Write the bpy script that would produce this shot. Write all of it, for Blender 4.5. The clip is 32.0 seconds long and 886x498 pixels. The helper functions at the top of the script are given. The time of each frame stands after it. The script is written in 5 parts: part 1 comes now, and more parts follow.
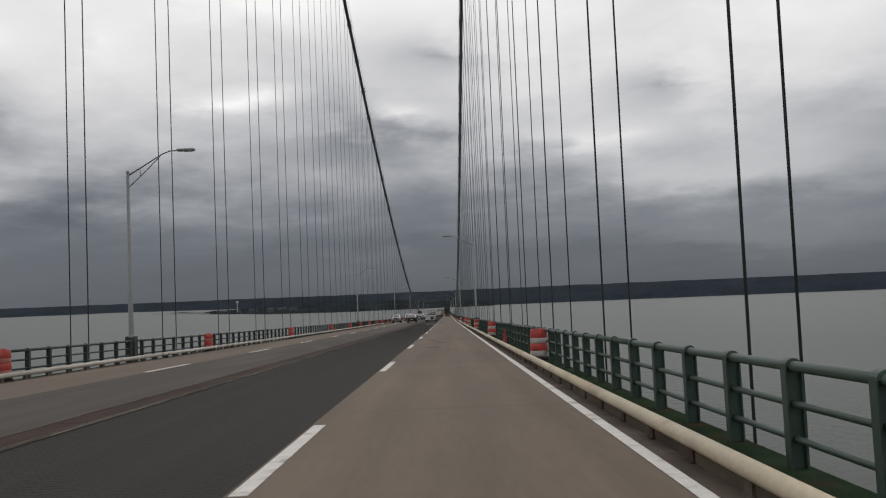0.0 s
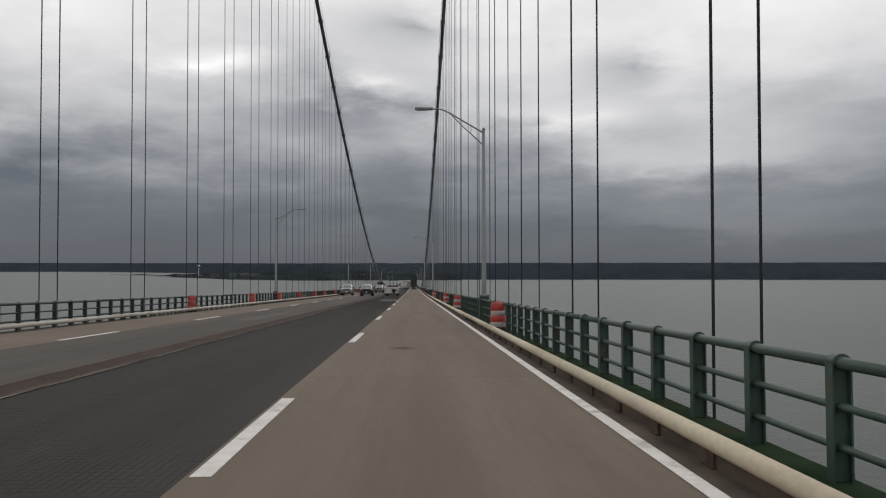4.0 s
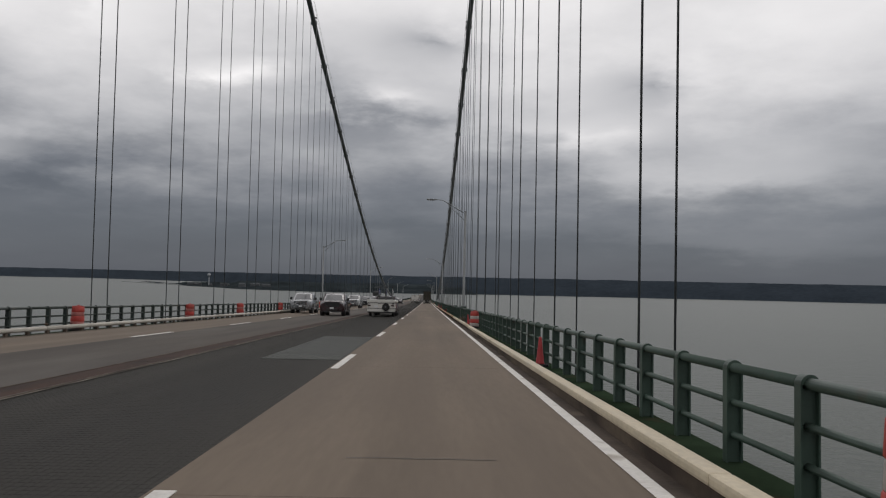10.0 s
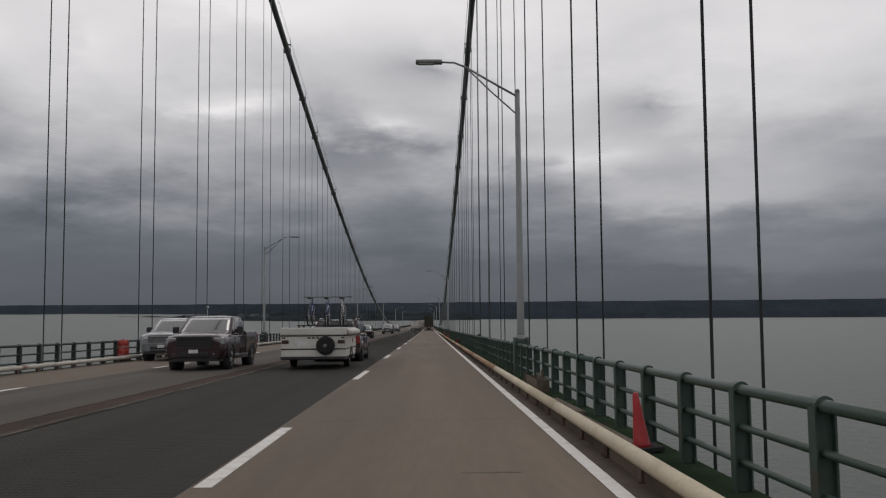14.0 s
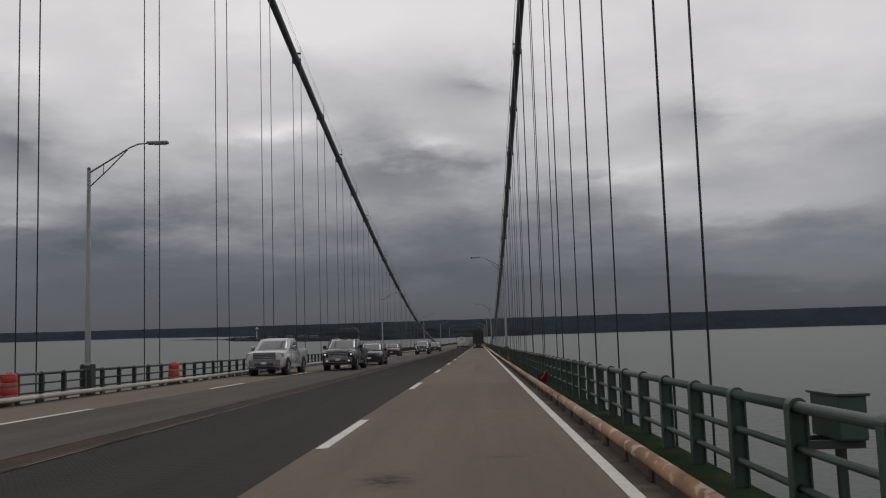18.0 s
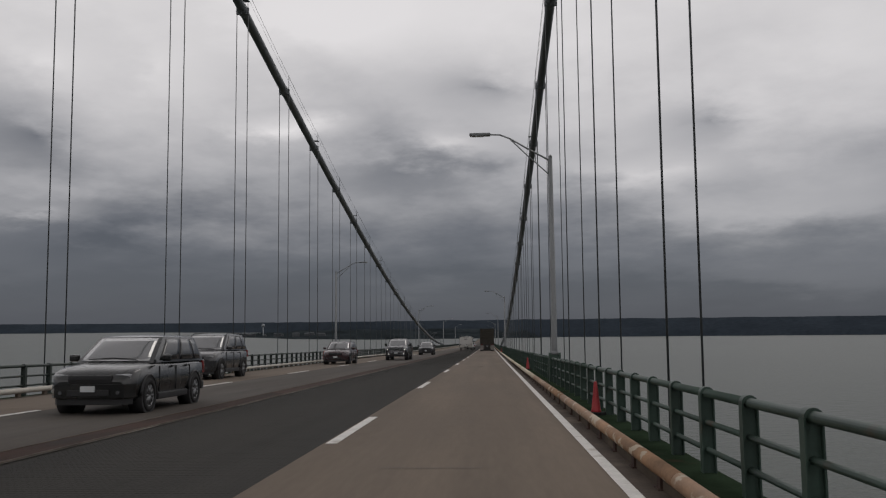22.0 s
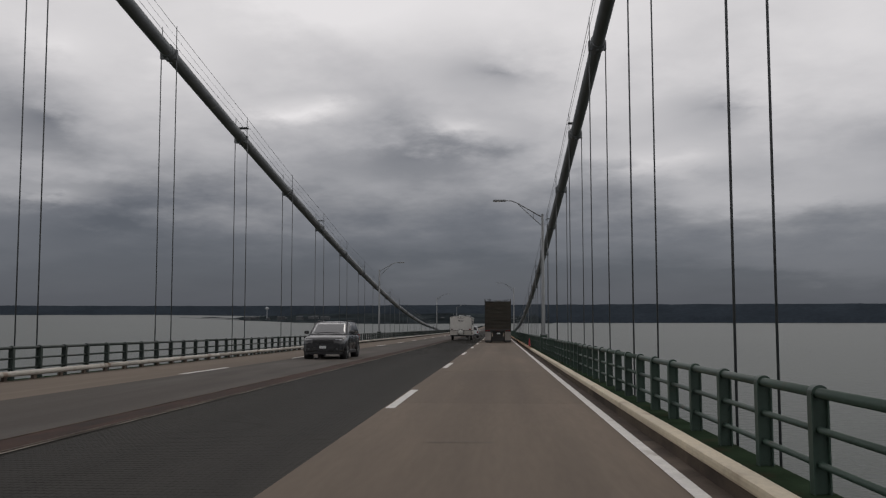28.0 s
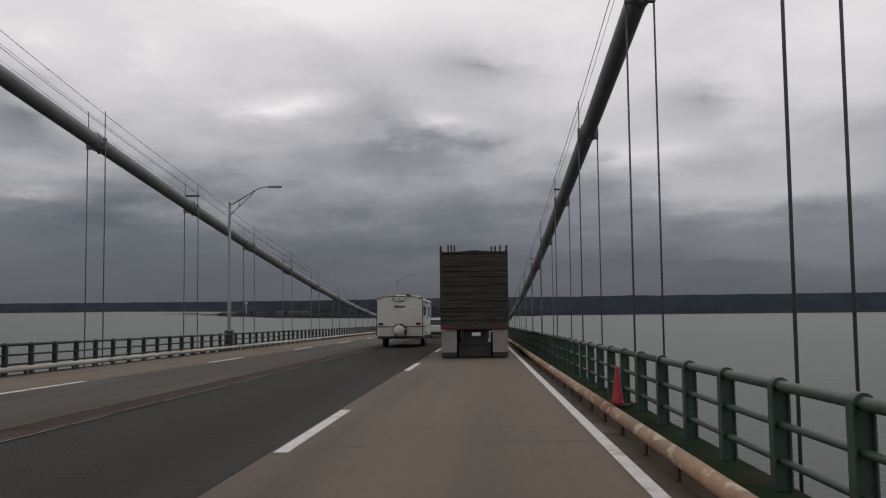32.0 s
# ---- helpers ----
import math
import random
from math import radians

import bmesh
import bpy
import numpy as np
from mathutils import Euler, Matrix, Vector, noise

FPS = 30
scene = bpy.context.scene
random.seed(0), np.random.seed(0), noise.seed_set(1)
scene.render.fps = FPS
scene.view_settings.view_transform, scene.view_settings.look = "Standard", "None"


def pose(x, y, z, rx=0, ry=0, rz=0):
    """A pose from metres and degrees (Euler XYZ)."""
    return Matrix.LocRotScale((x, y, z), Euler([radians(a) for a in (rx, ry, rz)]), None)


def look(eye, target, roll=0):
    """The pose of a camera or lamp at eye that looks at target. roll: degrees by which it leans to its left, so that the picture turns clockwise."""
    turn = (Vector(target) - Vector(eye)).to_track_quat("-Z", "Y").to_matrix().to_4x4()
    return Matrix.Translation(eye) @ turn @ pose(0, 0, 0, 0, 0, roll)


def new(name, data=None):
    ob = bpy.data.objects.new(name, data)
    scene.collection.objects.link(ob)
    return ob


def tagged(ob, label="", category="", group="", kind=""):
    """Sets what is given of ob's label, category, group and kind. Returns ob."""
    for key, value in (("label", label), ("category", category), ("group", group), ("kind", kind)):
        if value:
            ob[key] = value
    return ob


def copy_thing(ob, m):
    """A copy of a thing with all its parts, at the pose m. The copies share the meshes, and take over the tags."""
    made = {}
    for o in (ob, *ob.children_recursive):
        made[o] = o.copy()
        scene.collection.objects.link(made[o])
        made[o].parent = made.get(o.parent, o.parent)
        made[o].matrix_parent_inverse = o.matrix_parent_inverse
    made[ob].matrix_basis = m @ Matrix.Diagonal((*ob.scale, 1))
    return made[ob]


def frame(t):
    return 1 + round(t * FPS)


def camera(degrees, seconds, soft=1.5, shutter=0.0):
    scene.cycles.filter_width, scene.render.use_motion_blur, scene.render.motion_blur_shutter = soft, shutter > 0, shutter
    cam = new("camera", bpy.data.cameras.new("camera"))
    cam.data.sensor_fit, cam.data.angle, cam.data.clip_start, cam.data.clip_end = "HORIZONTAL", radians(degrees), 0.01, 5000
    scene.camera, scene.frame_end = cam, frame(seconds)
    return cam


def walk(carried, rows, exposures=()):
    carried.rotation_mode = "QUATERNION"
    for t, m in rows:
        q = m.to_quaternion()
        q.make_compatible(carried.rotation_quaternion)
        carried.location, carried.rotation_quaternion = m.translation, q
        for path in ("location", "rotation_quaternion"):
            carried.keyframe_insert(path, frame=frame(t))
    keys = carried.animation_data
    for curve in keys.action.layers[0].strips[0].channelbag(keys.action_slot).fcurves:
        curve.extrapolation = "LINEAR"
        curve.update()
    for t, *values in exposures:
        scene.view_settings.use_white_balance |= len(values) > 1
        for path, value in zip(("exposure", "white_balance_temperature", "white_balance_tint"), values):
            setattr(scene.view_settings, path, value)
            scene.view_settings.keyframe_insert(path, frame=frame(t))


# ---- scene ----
# ================= camera =================
cam = camera(53.45, 32.0, soft=1.2)
# seconds, x, y, z, yaw to the left, pitch up, roll
ROWS = [
    (0, 5.434, -13.889, 5.06, 0.08, 3.281, -2.457),
    (0.5, 5.344, -7.852, 4.949, -0.273, 2.713, -1.927),
    (1, 5.265, -1.808, 4.838, -0.671, 2.084, -1.37),
    (1.5, 5.208, 4.251, 4.728, -0.617, 2.144, -0.639),
    (2, 5.179, 10.331, 4.618, -0.72, 1.813, -0.063),
    (2.5, 5.202, 16.456, 4.507, -1.688, 1.486, -0.06),
    (3, 5.239, 22.585, 4.397, -1.919, 1.478, -0.208),
    (3.5, 5.248, 28.666, 4.288, -2.049, 1.426, -0.163),
    (5.5, 5.202, 52.777, 3.859, -1.241, 1.942, 0.627),
    (6, 5.22, 58.837, 3.753, -1.145, 1.863, 0.818),
    (6.5, 5.259, 64.975, 3.645, -1.15, 1.749, 0.988),
    (7, 5.306, 71.022, 3.539, -1.213, 1.62, 1.14),
    (7.5, 5.363, 76.817, 3.439, -1.921, 1.476, 1.25),
    (8, 5.414, 82.421, 3.342, -2.189, 1.615, 1.319),
    (8.5, 5.436, 87.814, 3.249, -2.268, 1.883, 1.332),
    (9, 5.45, 93.076, 3.158, -2.125, 2.162, 1.309),
    (9.5, 5.48, 98.267, 3.069, -1.292, 2.216, 1.281),
    (10, 5.504, 103.429, 2.981, -0.983, 2.431, 1.192),
    (10.5, 5.502, 108.63, 2.892, -0.978, 2.278, 0.969),
    (11, 5.501, 113.852, 2.804, -1.606, 2.427, 0.696),
    (11.5, 5.532, 119.105, 2.715, -1.561, 2.369, 0.443),
    (12, 5.571, 124.368, 2.626, -1.746, 2.709, 0.187),
    (12.5, 5.598, 129.62, 2.538, -1.322, 2.862, -0.097),
    (13, 5.623, 134.858, 2.451, -1.311, 3.417, -0.333),
    (13.5, 5.645, 140.059, 2.364, -1.413, 3.461, -0.386),
    (14, 5.675, 145.259, 2.278, -0.936, 4.12, -0.459),
    (14.5, 5.761, 150.493, 2.19, -0.75, 4.674, -0.75),
    (15, 5.785, 155.743, 2.105, -0.307, 4.861, -1.134),
    (15.5, 5.797, 161.229, 2.015, 0.456, 4.621, -0.787),
    (17.5, 5.942, 183.061, 1.658, 1.701, 5.127, -1.408),
    (18, 5.922, 188.736, 1.568, 2.189, 5.281, -1.787),
    (18.5, 5.938, 194.481, 1.474, 2.297, 5.424, -1.858),
    (19, 5.999, 200.349, 1.382, 2.751, 5.74, -1.683),
    (19.5, 5.999, 206.323, 1.285, 3.012, 5.947, -1.378),
    (20, 6.072, 212.46, 1.19, 2.913, 6.107, -1.983),
    (20.5, 6.039, 218.42, 1.096, 2.792, 6.012, -1.464),
    (21, 5.992, 224.366, 1.002, 2.689, 5.917, -0.869),
    (21.5, 5.966, 230.328, 0.909, 2.215, 5.471, -0.71),
    (22, 5.946, 236.367, 0.815, 2.918, 5.331, -0.567),
    (22.5, 5.931, 242.542, 0.72, 6.215, 3.822, -0.063),
    (23, 5.914, 248.885, 0.622, 6.014, 1.747, 0.422),
    (23.5, 5.883, 255.519, 0.52, 6.059, 2.011, 0.593),
    (24, 5.85, 262.13, 0.418, 3.66, 6.72, 0.62),
    (24.5, 5.82, 268.743, 0.317, 3.777, 7.1, 0.18),
    (25, 5.768, 275.387, 0.218, 4.168, 6.315, 0.02),
    (25.5, 5.72, 281.944, 0.119, 4.613, 5.37, 0.03),
    (27.5, 5.589, 307.053, -0.254, 4.269, 3.943, -0.159),
    (28, 5.584, 313.351, -0.349, 3.553, 4.366, -0.1),
    (28.5, 5.611, 320.133, -0.446, 3.29, 4.89, -0.562),
    (29, 5.634, 326.792, -0.543, 3.107, 4.368, -0.826),
    (29.5, 5.626, 333.499, -0.64, 2.836, 3.324, -1.038),
    (30, 5.627, 340.229, -0.737, 2.652, 2.742, -1.142),
    (30.5, 5.678, 346.946, -0.833, 2.387, 2.706, -0.998),
    (31, 5.746, 353.684, -0.929, 2.294, 3.039, -0.802),
    (31.5, 5.812, 360.475, -1.025, 2.294, 3.503, -0.735),
    (32, 5.88, 367.286, -1.121, 2.497, 3.959, -0.697),
]


def eye_pose(x, y, z, yaw, pitch, roll):
    a, b = radians(yaw), radians(pitch)
    ahead = Vector((-math.sin(a) * math.cos(b), math.cos(a) * math.cos(b), math.sin(b)))
    return look((x, y, z), Vector((x, y, z)) + 50 * ahead, roll)


walk(cam, [(r[0], eye_pose(*r[1:])) for r in ROWS], [(0, 0.19, 6500, 10), (1, 0.29, 6500, 10), (3, 0.28, 6500, 10), (6, 0.22, 6500, 10.5), (9, 0.18, 6500, 11), (14, -0.02, 6500, 12), (18, -0.16, 6500, 12), (21, -0.24, 6500, 12.5), (22, -0.19, 6500, 12.5), (22.6, 0.12, 6500, 12), (23, 0.13, 6500, 12), (25, -0.12, 6500, 12), (28, -0.12, 6500, 12.5), (29, -0.09, 6500, 12.8), (30, 0.1, 6500, 13), (31, 0.06, 6500, 13), (32, 0.0, 6500, 13)])

# ================= light =================
SUN_ELEVATION, SUN_TURN = radians(48), radians(-150)
world = bpy.data.worlds.new("overcast_sky")
scene.world = world
world.use_nodes = True
wn, wl = world.node_tree.nodes, world.node_tree.links
wn.clear()


def wmath(op, a, b=None, clamp=False):
    n = wn.new("ShaderNodeMath")
    n.operation, n.use_clamp = op, clamp
    for i, v in enumerate((a, b)):
        if v is None:
            continue
        if isinstance(v, (int, float)):
            n.inputs[i].default_value = v
        else:
            wl.new(v, n.inputs[i])
    return n.outputs[0]


def ramp(tree, fac, stops):
    n = tree.nodes.new("ShaderNodeValToRGB")
    el = n.color_ramp.elements
    while len(el) < len(stops):
        el.new(0.5)
    for e, (p, c) in zip(el, stops):
        e.position, e.color = p, (*c, 1)
    if fac is not None:
        tree.links.new(fac, n.inputs[0])
    return n.outputs[0]


wc = wn.new("ShaderNodeTexCoord")
ws = wn.new("ShaderNodeSeparateXYZ")
wl.new(wc.outputs["Generated"], ws.inputs[0])
up = wmath("MAXIMUM", ws.outputs[2], 0.0)
# the cloud layer as a flat sheet overhead: its pattern closes up towards the horizon
lift = wmath("ADD", up, 0.21)
sheet = wn.new("ShaderNodeCombineXYZ")
wl.new(wmath("DIVIDE", ws.outputs[0], lift), sheet.inputs[0])
wl.new(wmath("DIVIDE", ws.outputs[1], lift), sheet.inputs[1])


def wnoise(scale, detail, rough, shift):
    m = wn.new("ShaderNodeMapping")
    m.inputs["Location"].default_value = shift
    m.inputs["Rotation"].default_value = (0, 0, radians(14))
    wl.new(sheet.outputs[0], m.inputs[0])
    n = wn.new("ShaderNodeTexNoise")
    n.inputs["Scale"].default_value, n.inputs["Detail"].default_value, n.inputs["Roughness"].default_value = scale, detail, rough
    wl.new(m.outputs[0], n.inputs["Vector"])
    return wmath("SUBTRACT", n.outputs["Fac"], 0.5)


# heavy cloud: brighter with height, broken by large and small masses
masses = wnoise(1.15, 3.0, 0.45, (1.3, 0.4, 0.2))
puffs = wnoise(3.4, 8.0, 0.57, (4.1, 2.2, 1.0))
calm = wmath("ADD", wmath("MULTIPLY", up, 4.0), 0.12, True)
swell = wmath("ADD", wmath("MULTIPLY", masses, 0.30), wmath("MULTIPLY", puffs, 0.20))
# bright gaps and dark bellies of the cloud ahead: bearing, height, half widths, strength
view = wn.new("ShaderNodeCombineXYZ")
fore = wmath("MAXIMUM", ws.outputs[1], 0.02)
wl.new(wmath("ADD", wmath("DIVIDE", ws.outputs[0], fore), wmath("MULTIPLY", puffs, 0.22)), view.inputs[0])
wl.new(wmath("ADD", up, wmath("MULTIPLY", wmath("ADD", puffs, masses), 0.06)), view.inputs[1])
CLOUDS = ((-0.19, 0.345, 0.22, 0.075, 0.14), (-0.241, 0.226, 0.08, 0.022, 0.13), (-0.04, 0.208, 0.09, 0.026, 0.09), (0.16, 0.174, 0.15, 0.030, 0.10),
          (0.38, 0.27, 0.30, 0.10, 0.035), (-0.50, 0.275, 0.13, 0.045, 0.09), (-0.36, 0.285, 0.12, 0.05, 0.06), (-0.53, 0.130, 0.12, 0.018, 0.06),
          (0.225, 0.226, 0.10, 0.045, -0.07), (0.03, 0.275, 0.16, 0.05, -0.09), (-0.10, 0.175, 0.22, 0.040, -0.045), (0.30, 0.095, 0.30, 0.035, -0.01), (-0.56, 0.19, 0.12, 0.04, -0.04),
          (0.38, 0.125, 0.40, 0.065, 0.072), (-0.46, 0.10, 0.36, 0.07, -0.075), (0.36, 0.055, 0.45, 0.06, 0.06), (-0.46, 0.33, 0.30, 0.08, 0.04))
for cx, cz, rx, rz, gain in CLOUDS:
    m = wn.new("ShaderNodeMapping")
    m.vector_type = "TEXTURE"
    m.inputs["Location"].default_value, m.inputs["Scale"].default_value = (cx, cz, 0), (rx, rz, 1)
    wl.new(view.outputs[0], m.inputs[0])
    g = wn.new("ShaderNodeTexGradient")
    g.gradient_type = "QUADRATIC_SPHERE"
    wl.new(m.outputs[0], g.inputs[0])
    swell = wmath("ADD", swell, wmath("MULTIPLY", g.outputs["Fac"], 1.5 * gain))
bank = wmath("ADD", up, wmath("MULTIPLY", swell, calm))
cloud = ramp(world.node_tree, bank, [(0.0, (0.084, 0.092, 0.109)), (0.05, (0.102, 0.111, 0.129)), (0.09, (0.158, 0.167, 0.186)), (0.13, (0.255, 0.261, 0.276)), (0.17, (0.385, 0.388, 0.40)),
                                     (0.22, (0.51, 0.508, 0.514)), (0.28, (0.63, 0.623, 0.623)), (0.35, (0.73, 0.72, 0.715)), (0.42, (0.82, 0.807, 0.80)), (0.55, (0.83, 0.816, 0.81)), (0.8, (0.42, 0.414, 0.414))])
sky = wn.new("ShaderNodeTexSky")
sky.sky_type, sky.sun_disc, sky.sun_elevation, sky.sun_rotation = "NISHITA", False, SUN_ELEVATION, SUN_TURN
bg1, bg2, badd = wn.new("ShaderNodeBackground"), wn.new("ShaderNodeBackground"), wn.new("ShaderNodeAddShader")
wl.new(sky.outputs[0], bg1.inputs[0])
bg1.inputs[1].default_value = 0.004
wl.new(cloud, bg2.inputs[0])
bg2.inputs[1].default_value = 1.0
wl.new(bg1.outputs[0], badd.inputs[0])
wl.new(bg2.outputs[0], badd.inputs[1])
wo = wn.new("ShaderNodeOutputWorld")
wl.new(badd.outputs[0], wo.inputs[0])
sun = new("sun", bpy.data.lights.new("sun", "SUN"))
sun.data.energy, sun.data.angle, sun.data.color = 0.30, radians(25), (1.0, 0.95, 0.88)
sun.rotation_euler = (radians(42), 0, radians(150))
# ================= materials =================


def material(name, colour, rough=0.6, metal=0.0, vary=0.25, scale=3.0, fine=40.0, bump=0.3, depth=0.01, stain=None,
             stain_at=(0.55, 0.7), stain_scale=1.2, stretch=(1, 1, 1), random=0.0, coat=0.0, fine_vary=0.15, streak=0.0):
    """A surface with patches, grain, stains and relief, in object or world metres."""
    m = bpy.data.materials.new(name)
    m.use_nodes = True
    t = m.node_tree
    n, l = t.nodes, t.links
    b = n["Principled BSDF"]
    geo = n.new("ShaderNodeNewGeometry")
    mp = n.new("ShaderNodeMapping")
    mp.inputs["Scale"].default_value = stretch
    l.new(geo.outputs["Position"], mp.inputs[0])

    def noise_at(s, detail):
        x = n.new("ShaderNodeTexNoise")
        x.inputs["Scale"].default_value, x.inputs["Detail"].default_value = s, detail
        l.new(mp.outputs[0], x.inputs["Vector"])
        return x.outputs["Fac"]

    def mix(fac, a, c, kind="MIX"):
        x = n.new("ShaderNodeMix")
        x.data_type, x.blend_type = "RGBA", kind
        for i, v in ((0, fac), (6, a), (7, c)):
            if isinstance(v, (int, float)):
                x.inputs[i].default_value = v
            elif isinstance(v, tuple):
                x.inputs[i].default_value = (*v, 1)
            else:
                l.new(v, x.inputs[i])
        return x.outputs[2]

    wide, grain = noise_at(scale, 4), noise_at(fine, 3)
    dark = tuple(c * (1 - vary) for c in colour)
    light = tuple(min(1, c * (1 + vary)) for c in colour)
    col = mix(ramp(t, wide, [(0.3, (0, 0, 0)), (0.7, (1, 1, 1))]), dark, light)
    g0 = tuple([1 - fine_vary] * 3)
    col = mix(1.0, col, ramp(t, grain, [(0.3, g0), (0.7, (1, 1, 1))]), "MULTIPLY")
    if streak:
        ms = n.new("ShaderNodeMapping")
        ms.inputs["Scale"].default_value = (1, 0.008, 1)
        l.new(geo.outputs["Position"], ms.inputs[0])
        sn = n.new("ShaderNodeTexNoise")
        sn.inputs["Scale"].default_value, sn.inputs["Detail"].default_value = 1.1, 3
        l.new(ms.outputs[0], sn.inputs["Vector"])
        s0, s1 = tuple([1 - streak] * 3), tuple([1 + 0.5 * streak] * 3)
        col = mix(1.0, col, ramp(t, sn.outputs["Fac"], [(0.32, s0), (0.66, s1)]), "MULTIPLY")
    if random:
        oi = n.new("ShaderNodeObjectInfo")
        r0 = tuple([1 - random] * 3)
        col = mix(1.0, col, ramp(t, oi.outputs["Random"], [(0.0, r0), (1.0, (1, 1, 1))]), "MULTIPLY")
    if stain:
        col = mix(ramp(t, noise_at(stain_scale, 6), [(stain_at[0], (0, 0, 0)), (stain_at[1], (1, 1, 1))]), col, stain)
    l.new(col, b.inputs["Base Color"])
    b.inputs["Metallic"].default_value = metal
    b.inputs["Specular IOR Level"].default_value = 0.0 if rough >= 1 else 0.25 if rough > 0.75 else 0.5
    rr = n.new("ShaderNodeMapRange")
    rr.inputs[3].default_value, rr.inputs[4].default_value = max(0.03, rough - 0.12), min(1, rough + 0.12)
    l.new(wide, rr.inputs[0])
    l.new(rr.outputs[0], b.inputs["Roughness"])
    if coat:
        b.inputs["Coat Weight"].default_value, b.inputs["Coat Roughness"].default_value = coat, 0.06
    if bump:
        bp = n.new("ShaderNodeBump")
        bp.inputs["Strength"].default_value, bp.inputs["Distance"].default_value = bump, depth
        l.new(grain, bp.inputs["Height"])
        l.new(bp.outputs[0], b.inputs["Normal"])
    return m


CONCRETE = material("tan_concrete", (0.174, 0.139, 0.107), 0.9, vary=0.14, scale=0.9, fine=14, bump=0.1, fine_vary=0.10, stain=(0.143, 0.114, 0.089),
                    stain_at=(0.50, 0.75), stain_scale=0.8, stretch=(1, 0.10, 1), random=0.10, streak=0.16)
OILED = material("oil_stained_concrete", (0.085, 0.070, 0.056), 0.8, vary=0.12, scale=0.6, fine=25, bump=0.1)


def fade_out(m, power):
    """Lets a stain thin out unevenly towards its edge."""
    t = m.node_tree
    n, l = t.nodes, t.links
    tc, g, mp = n.new("ShaderNodeTexCoord"), n.new("ShaderNodeTexGradient"), n.new("ShaderNodeMapping")
    mp.inputs["Location"].default_value, mp.inputs["Scale"].default_value = (-1, -1, 0), (2, 2, 0)
    l.new(tc.outputs["Generated"], mp.inputs[0])
    g.gradient_type = "QUADRATIC_SPHERE"
    l.new(mp.outputs[0], g.inputs[0])
    nz, mu = n.new("ShaderNodeTexNoise"), n.new("ShaderNodeMath")
    nz.inputs["Scale"].default_value = 5.0
    l.new(tc.outputs["Object"], nz.inputs["Vector"])
    mu.operation = "MULTIPLY"
    l.new(g.outputs["Fac"], mu.inputs[0])
    l.new(ramp(t, nz.outputs["Fac"], [(0.35, (0.2, 0.2, 0.2)), (0.6, (power, power, power))]), mu.inputs[1])
    l.new(mu.outputs[0], n["Principled BSDF"].inputs["Alpha"])


fade_out(OILED, 1.0)
GREYLANE = material("worn_grey_lane_fill", (0.078, 0.067, 0.057), 0.85, vary=0.14, scale=0.5, fine=30, bump=0.3, stain=(0.112, 0.10, 0.09),
                    stain_at=(0.5, 0.8), stain_scale=0.7, stretch=(1, 0.15, 1), streak=0.2)
GRATE = material("dark_steel_grating", (0.039, 0.037, 0.032), 0.85, metal=0.1, vary=0.2, scale=0.4, fine=30, bump=0.2, stretch=(1, 0.2, 1), streak=0.22)
# darker copy of the new grating colour, for the shade in its gaps
PLATESHADE = material("shaded_new_grating", (0.076, 0.080, 0.074), 0.8, vary=0.15, scale=1.6, fine=30, bump=0.2, stretch=(1, 0.3, 1))
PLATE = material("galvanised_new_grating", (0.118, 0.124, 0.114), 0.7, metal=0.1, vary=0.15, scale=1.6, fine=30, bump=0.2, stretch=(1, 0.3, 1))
RUST = material("rusty_brown_steel", (0.066, 0.040, 0.032), 0.85, vary=0.35, scale=2.0, fine=30, bump=0.5, stain=(0.12, 0.09, 0.07), stain_scale=1.5)
MALLSTEEL = material("dark_red_brown_rusted_steel", (0.054, 0.029, 0.021), 0.95, vary=0.4, scale=1.5, fine=25, bump=0.5, stain=(0.028, 0.019, 0.015), stain_at=(0.50, 0.66), stain_scale=1.2, stretch=(1, 0.3, 1), random=0.2)
FOOT = material("weathered_brown_steel_foot", (0.115, 0.092, 0.072), 0.85, vary=0.3, scale=2.0, fine=25, bump=0.4, stain=(0.06, 0.045, 0.036), stain_at=(0.5, 0.68))
GUTTER = material("dirty_gutter", (0.085, 0.066, 0.052), 0.95, vary=0.3, scale=1.5, fine=20, bump=0.6, stain=(0.15, 0.12, 0.095), stain_scale=1.0)
DULLPAINT = material("dirty_thin_line_paint", (0.26, 0.23, 0.195), 0.8, vary=0.3, scale=1.2, fine=30, bump=0.3, stain=(0.07, 0.06, 0.05), stain_at=(0.46, 0.56), stain_scale=0.5)
WHITEPAINT = material("worn_white_road_paint", (0.72, 0.70, 0.66), 0.7, vary=0.1, scale=4, fine=30, bump=0.3, stain=(0.40, 0.36, 0.31), stain_at=(0.58, 0.72), stain_scale=2.5)
BEAMFACE = material("dirty_brown_beam_face", (0.105, 0.080, 0.058), 0.9, vary=0.3, scale=1.5, fine=20, bump=0.5, stain=(0.045, 0.033, 0.026), stain_at=(0.48, 0.66), stain_scale=1.4, stretch=(1, 0.4, 1))
CREAM = material("cream_painted_curb_pipe", (0.58, 0.50, 0.36), 0.55, vary=0.14, scale=1.5, fine=20, bump=0.3, stain=(0.24, 0.16, 0.095),
                 stain_at=(0.63, 0.74), stain_scale=1.1, stretch=(1, 0.5, 1))
CREAMRUST = material("rusted_pipe_with_cream_flakes", (0.33, 0.195, 0.110), 0.65, vary=0.35, scale=3.0, fine=25, bump=0.5, stain=(0.50, 0.42, 0.31),
                     stain_at=(0.56, 0.61), stain_scale=4.5, stretch=(1, 0.5, 1))
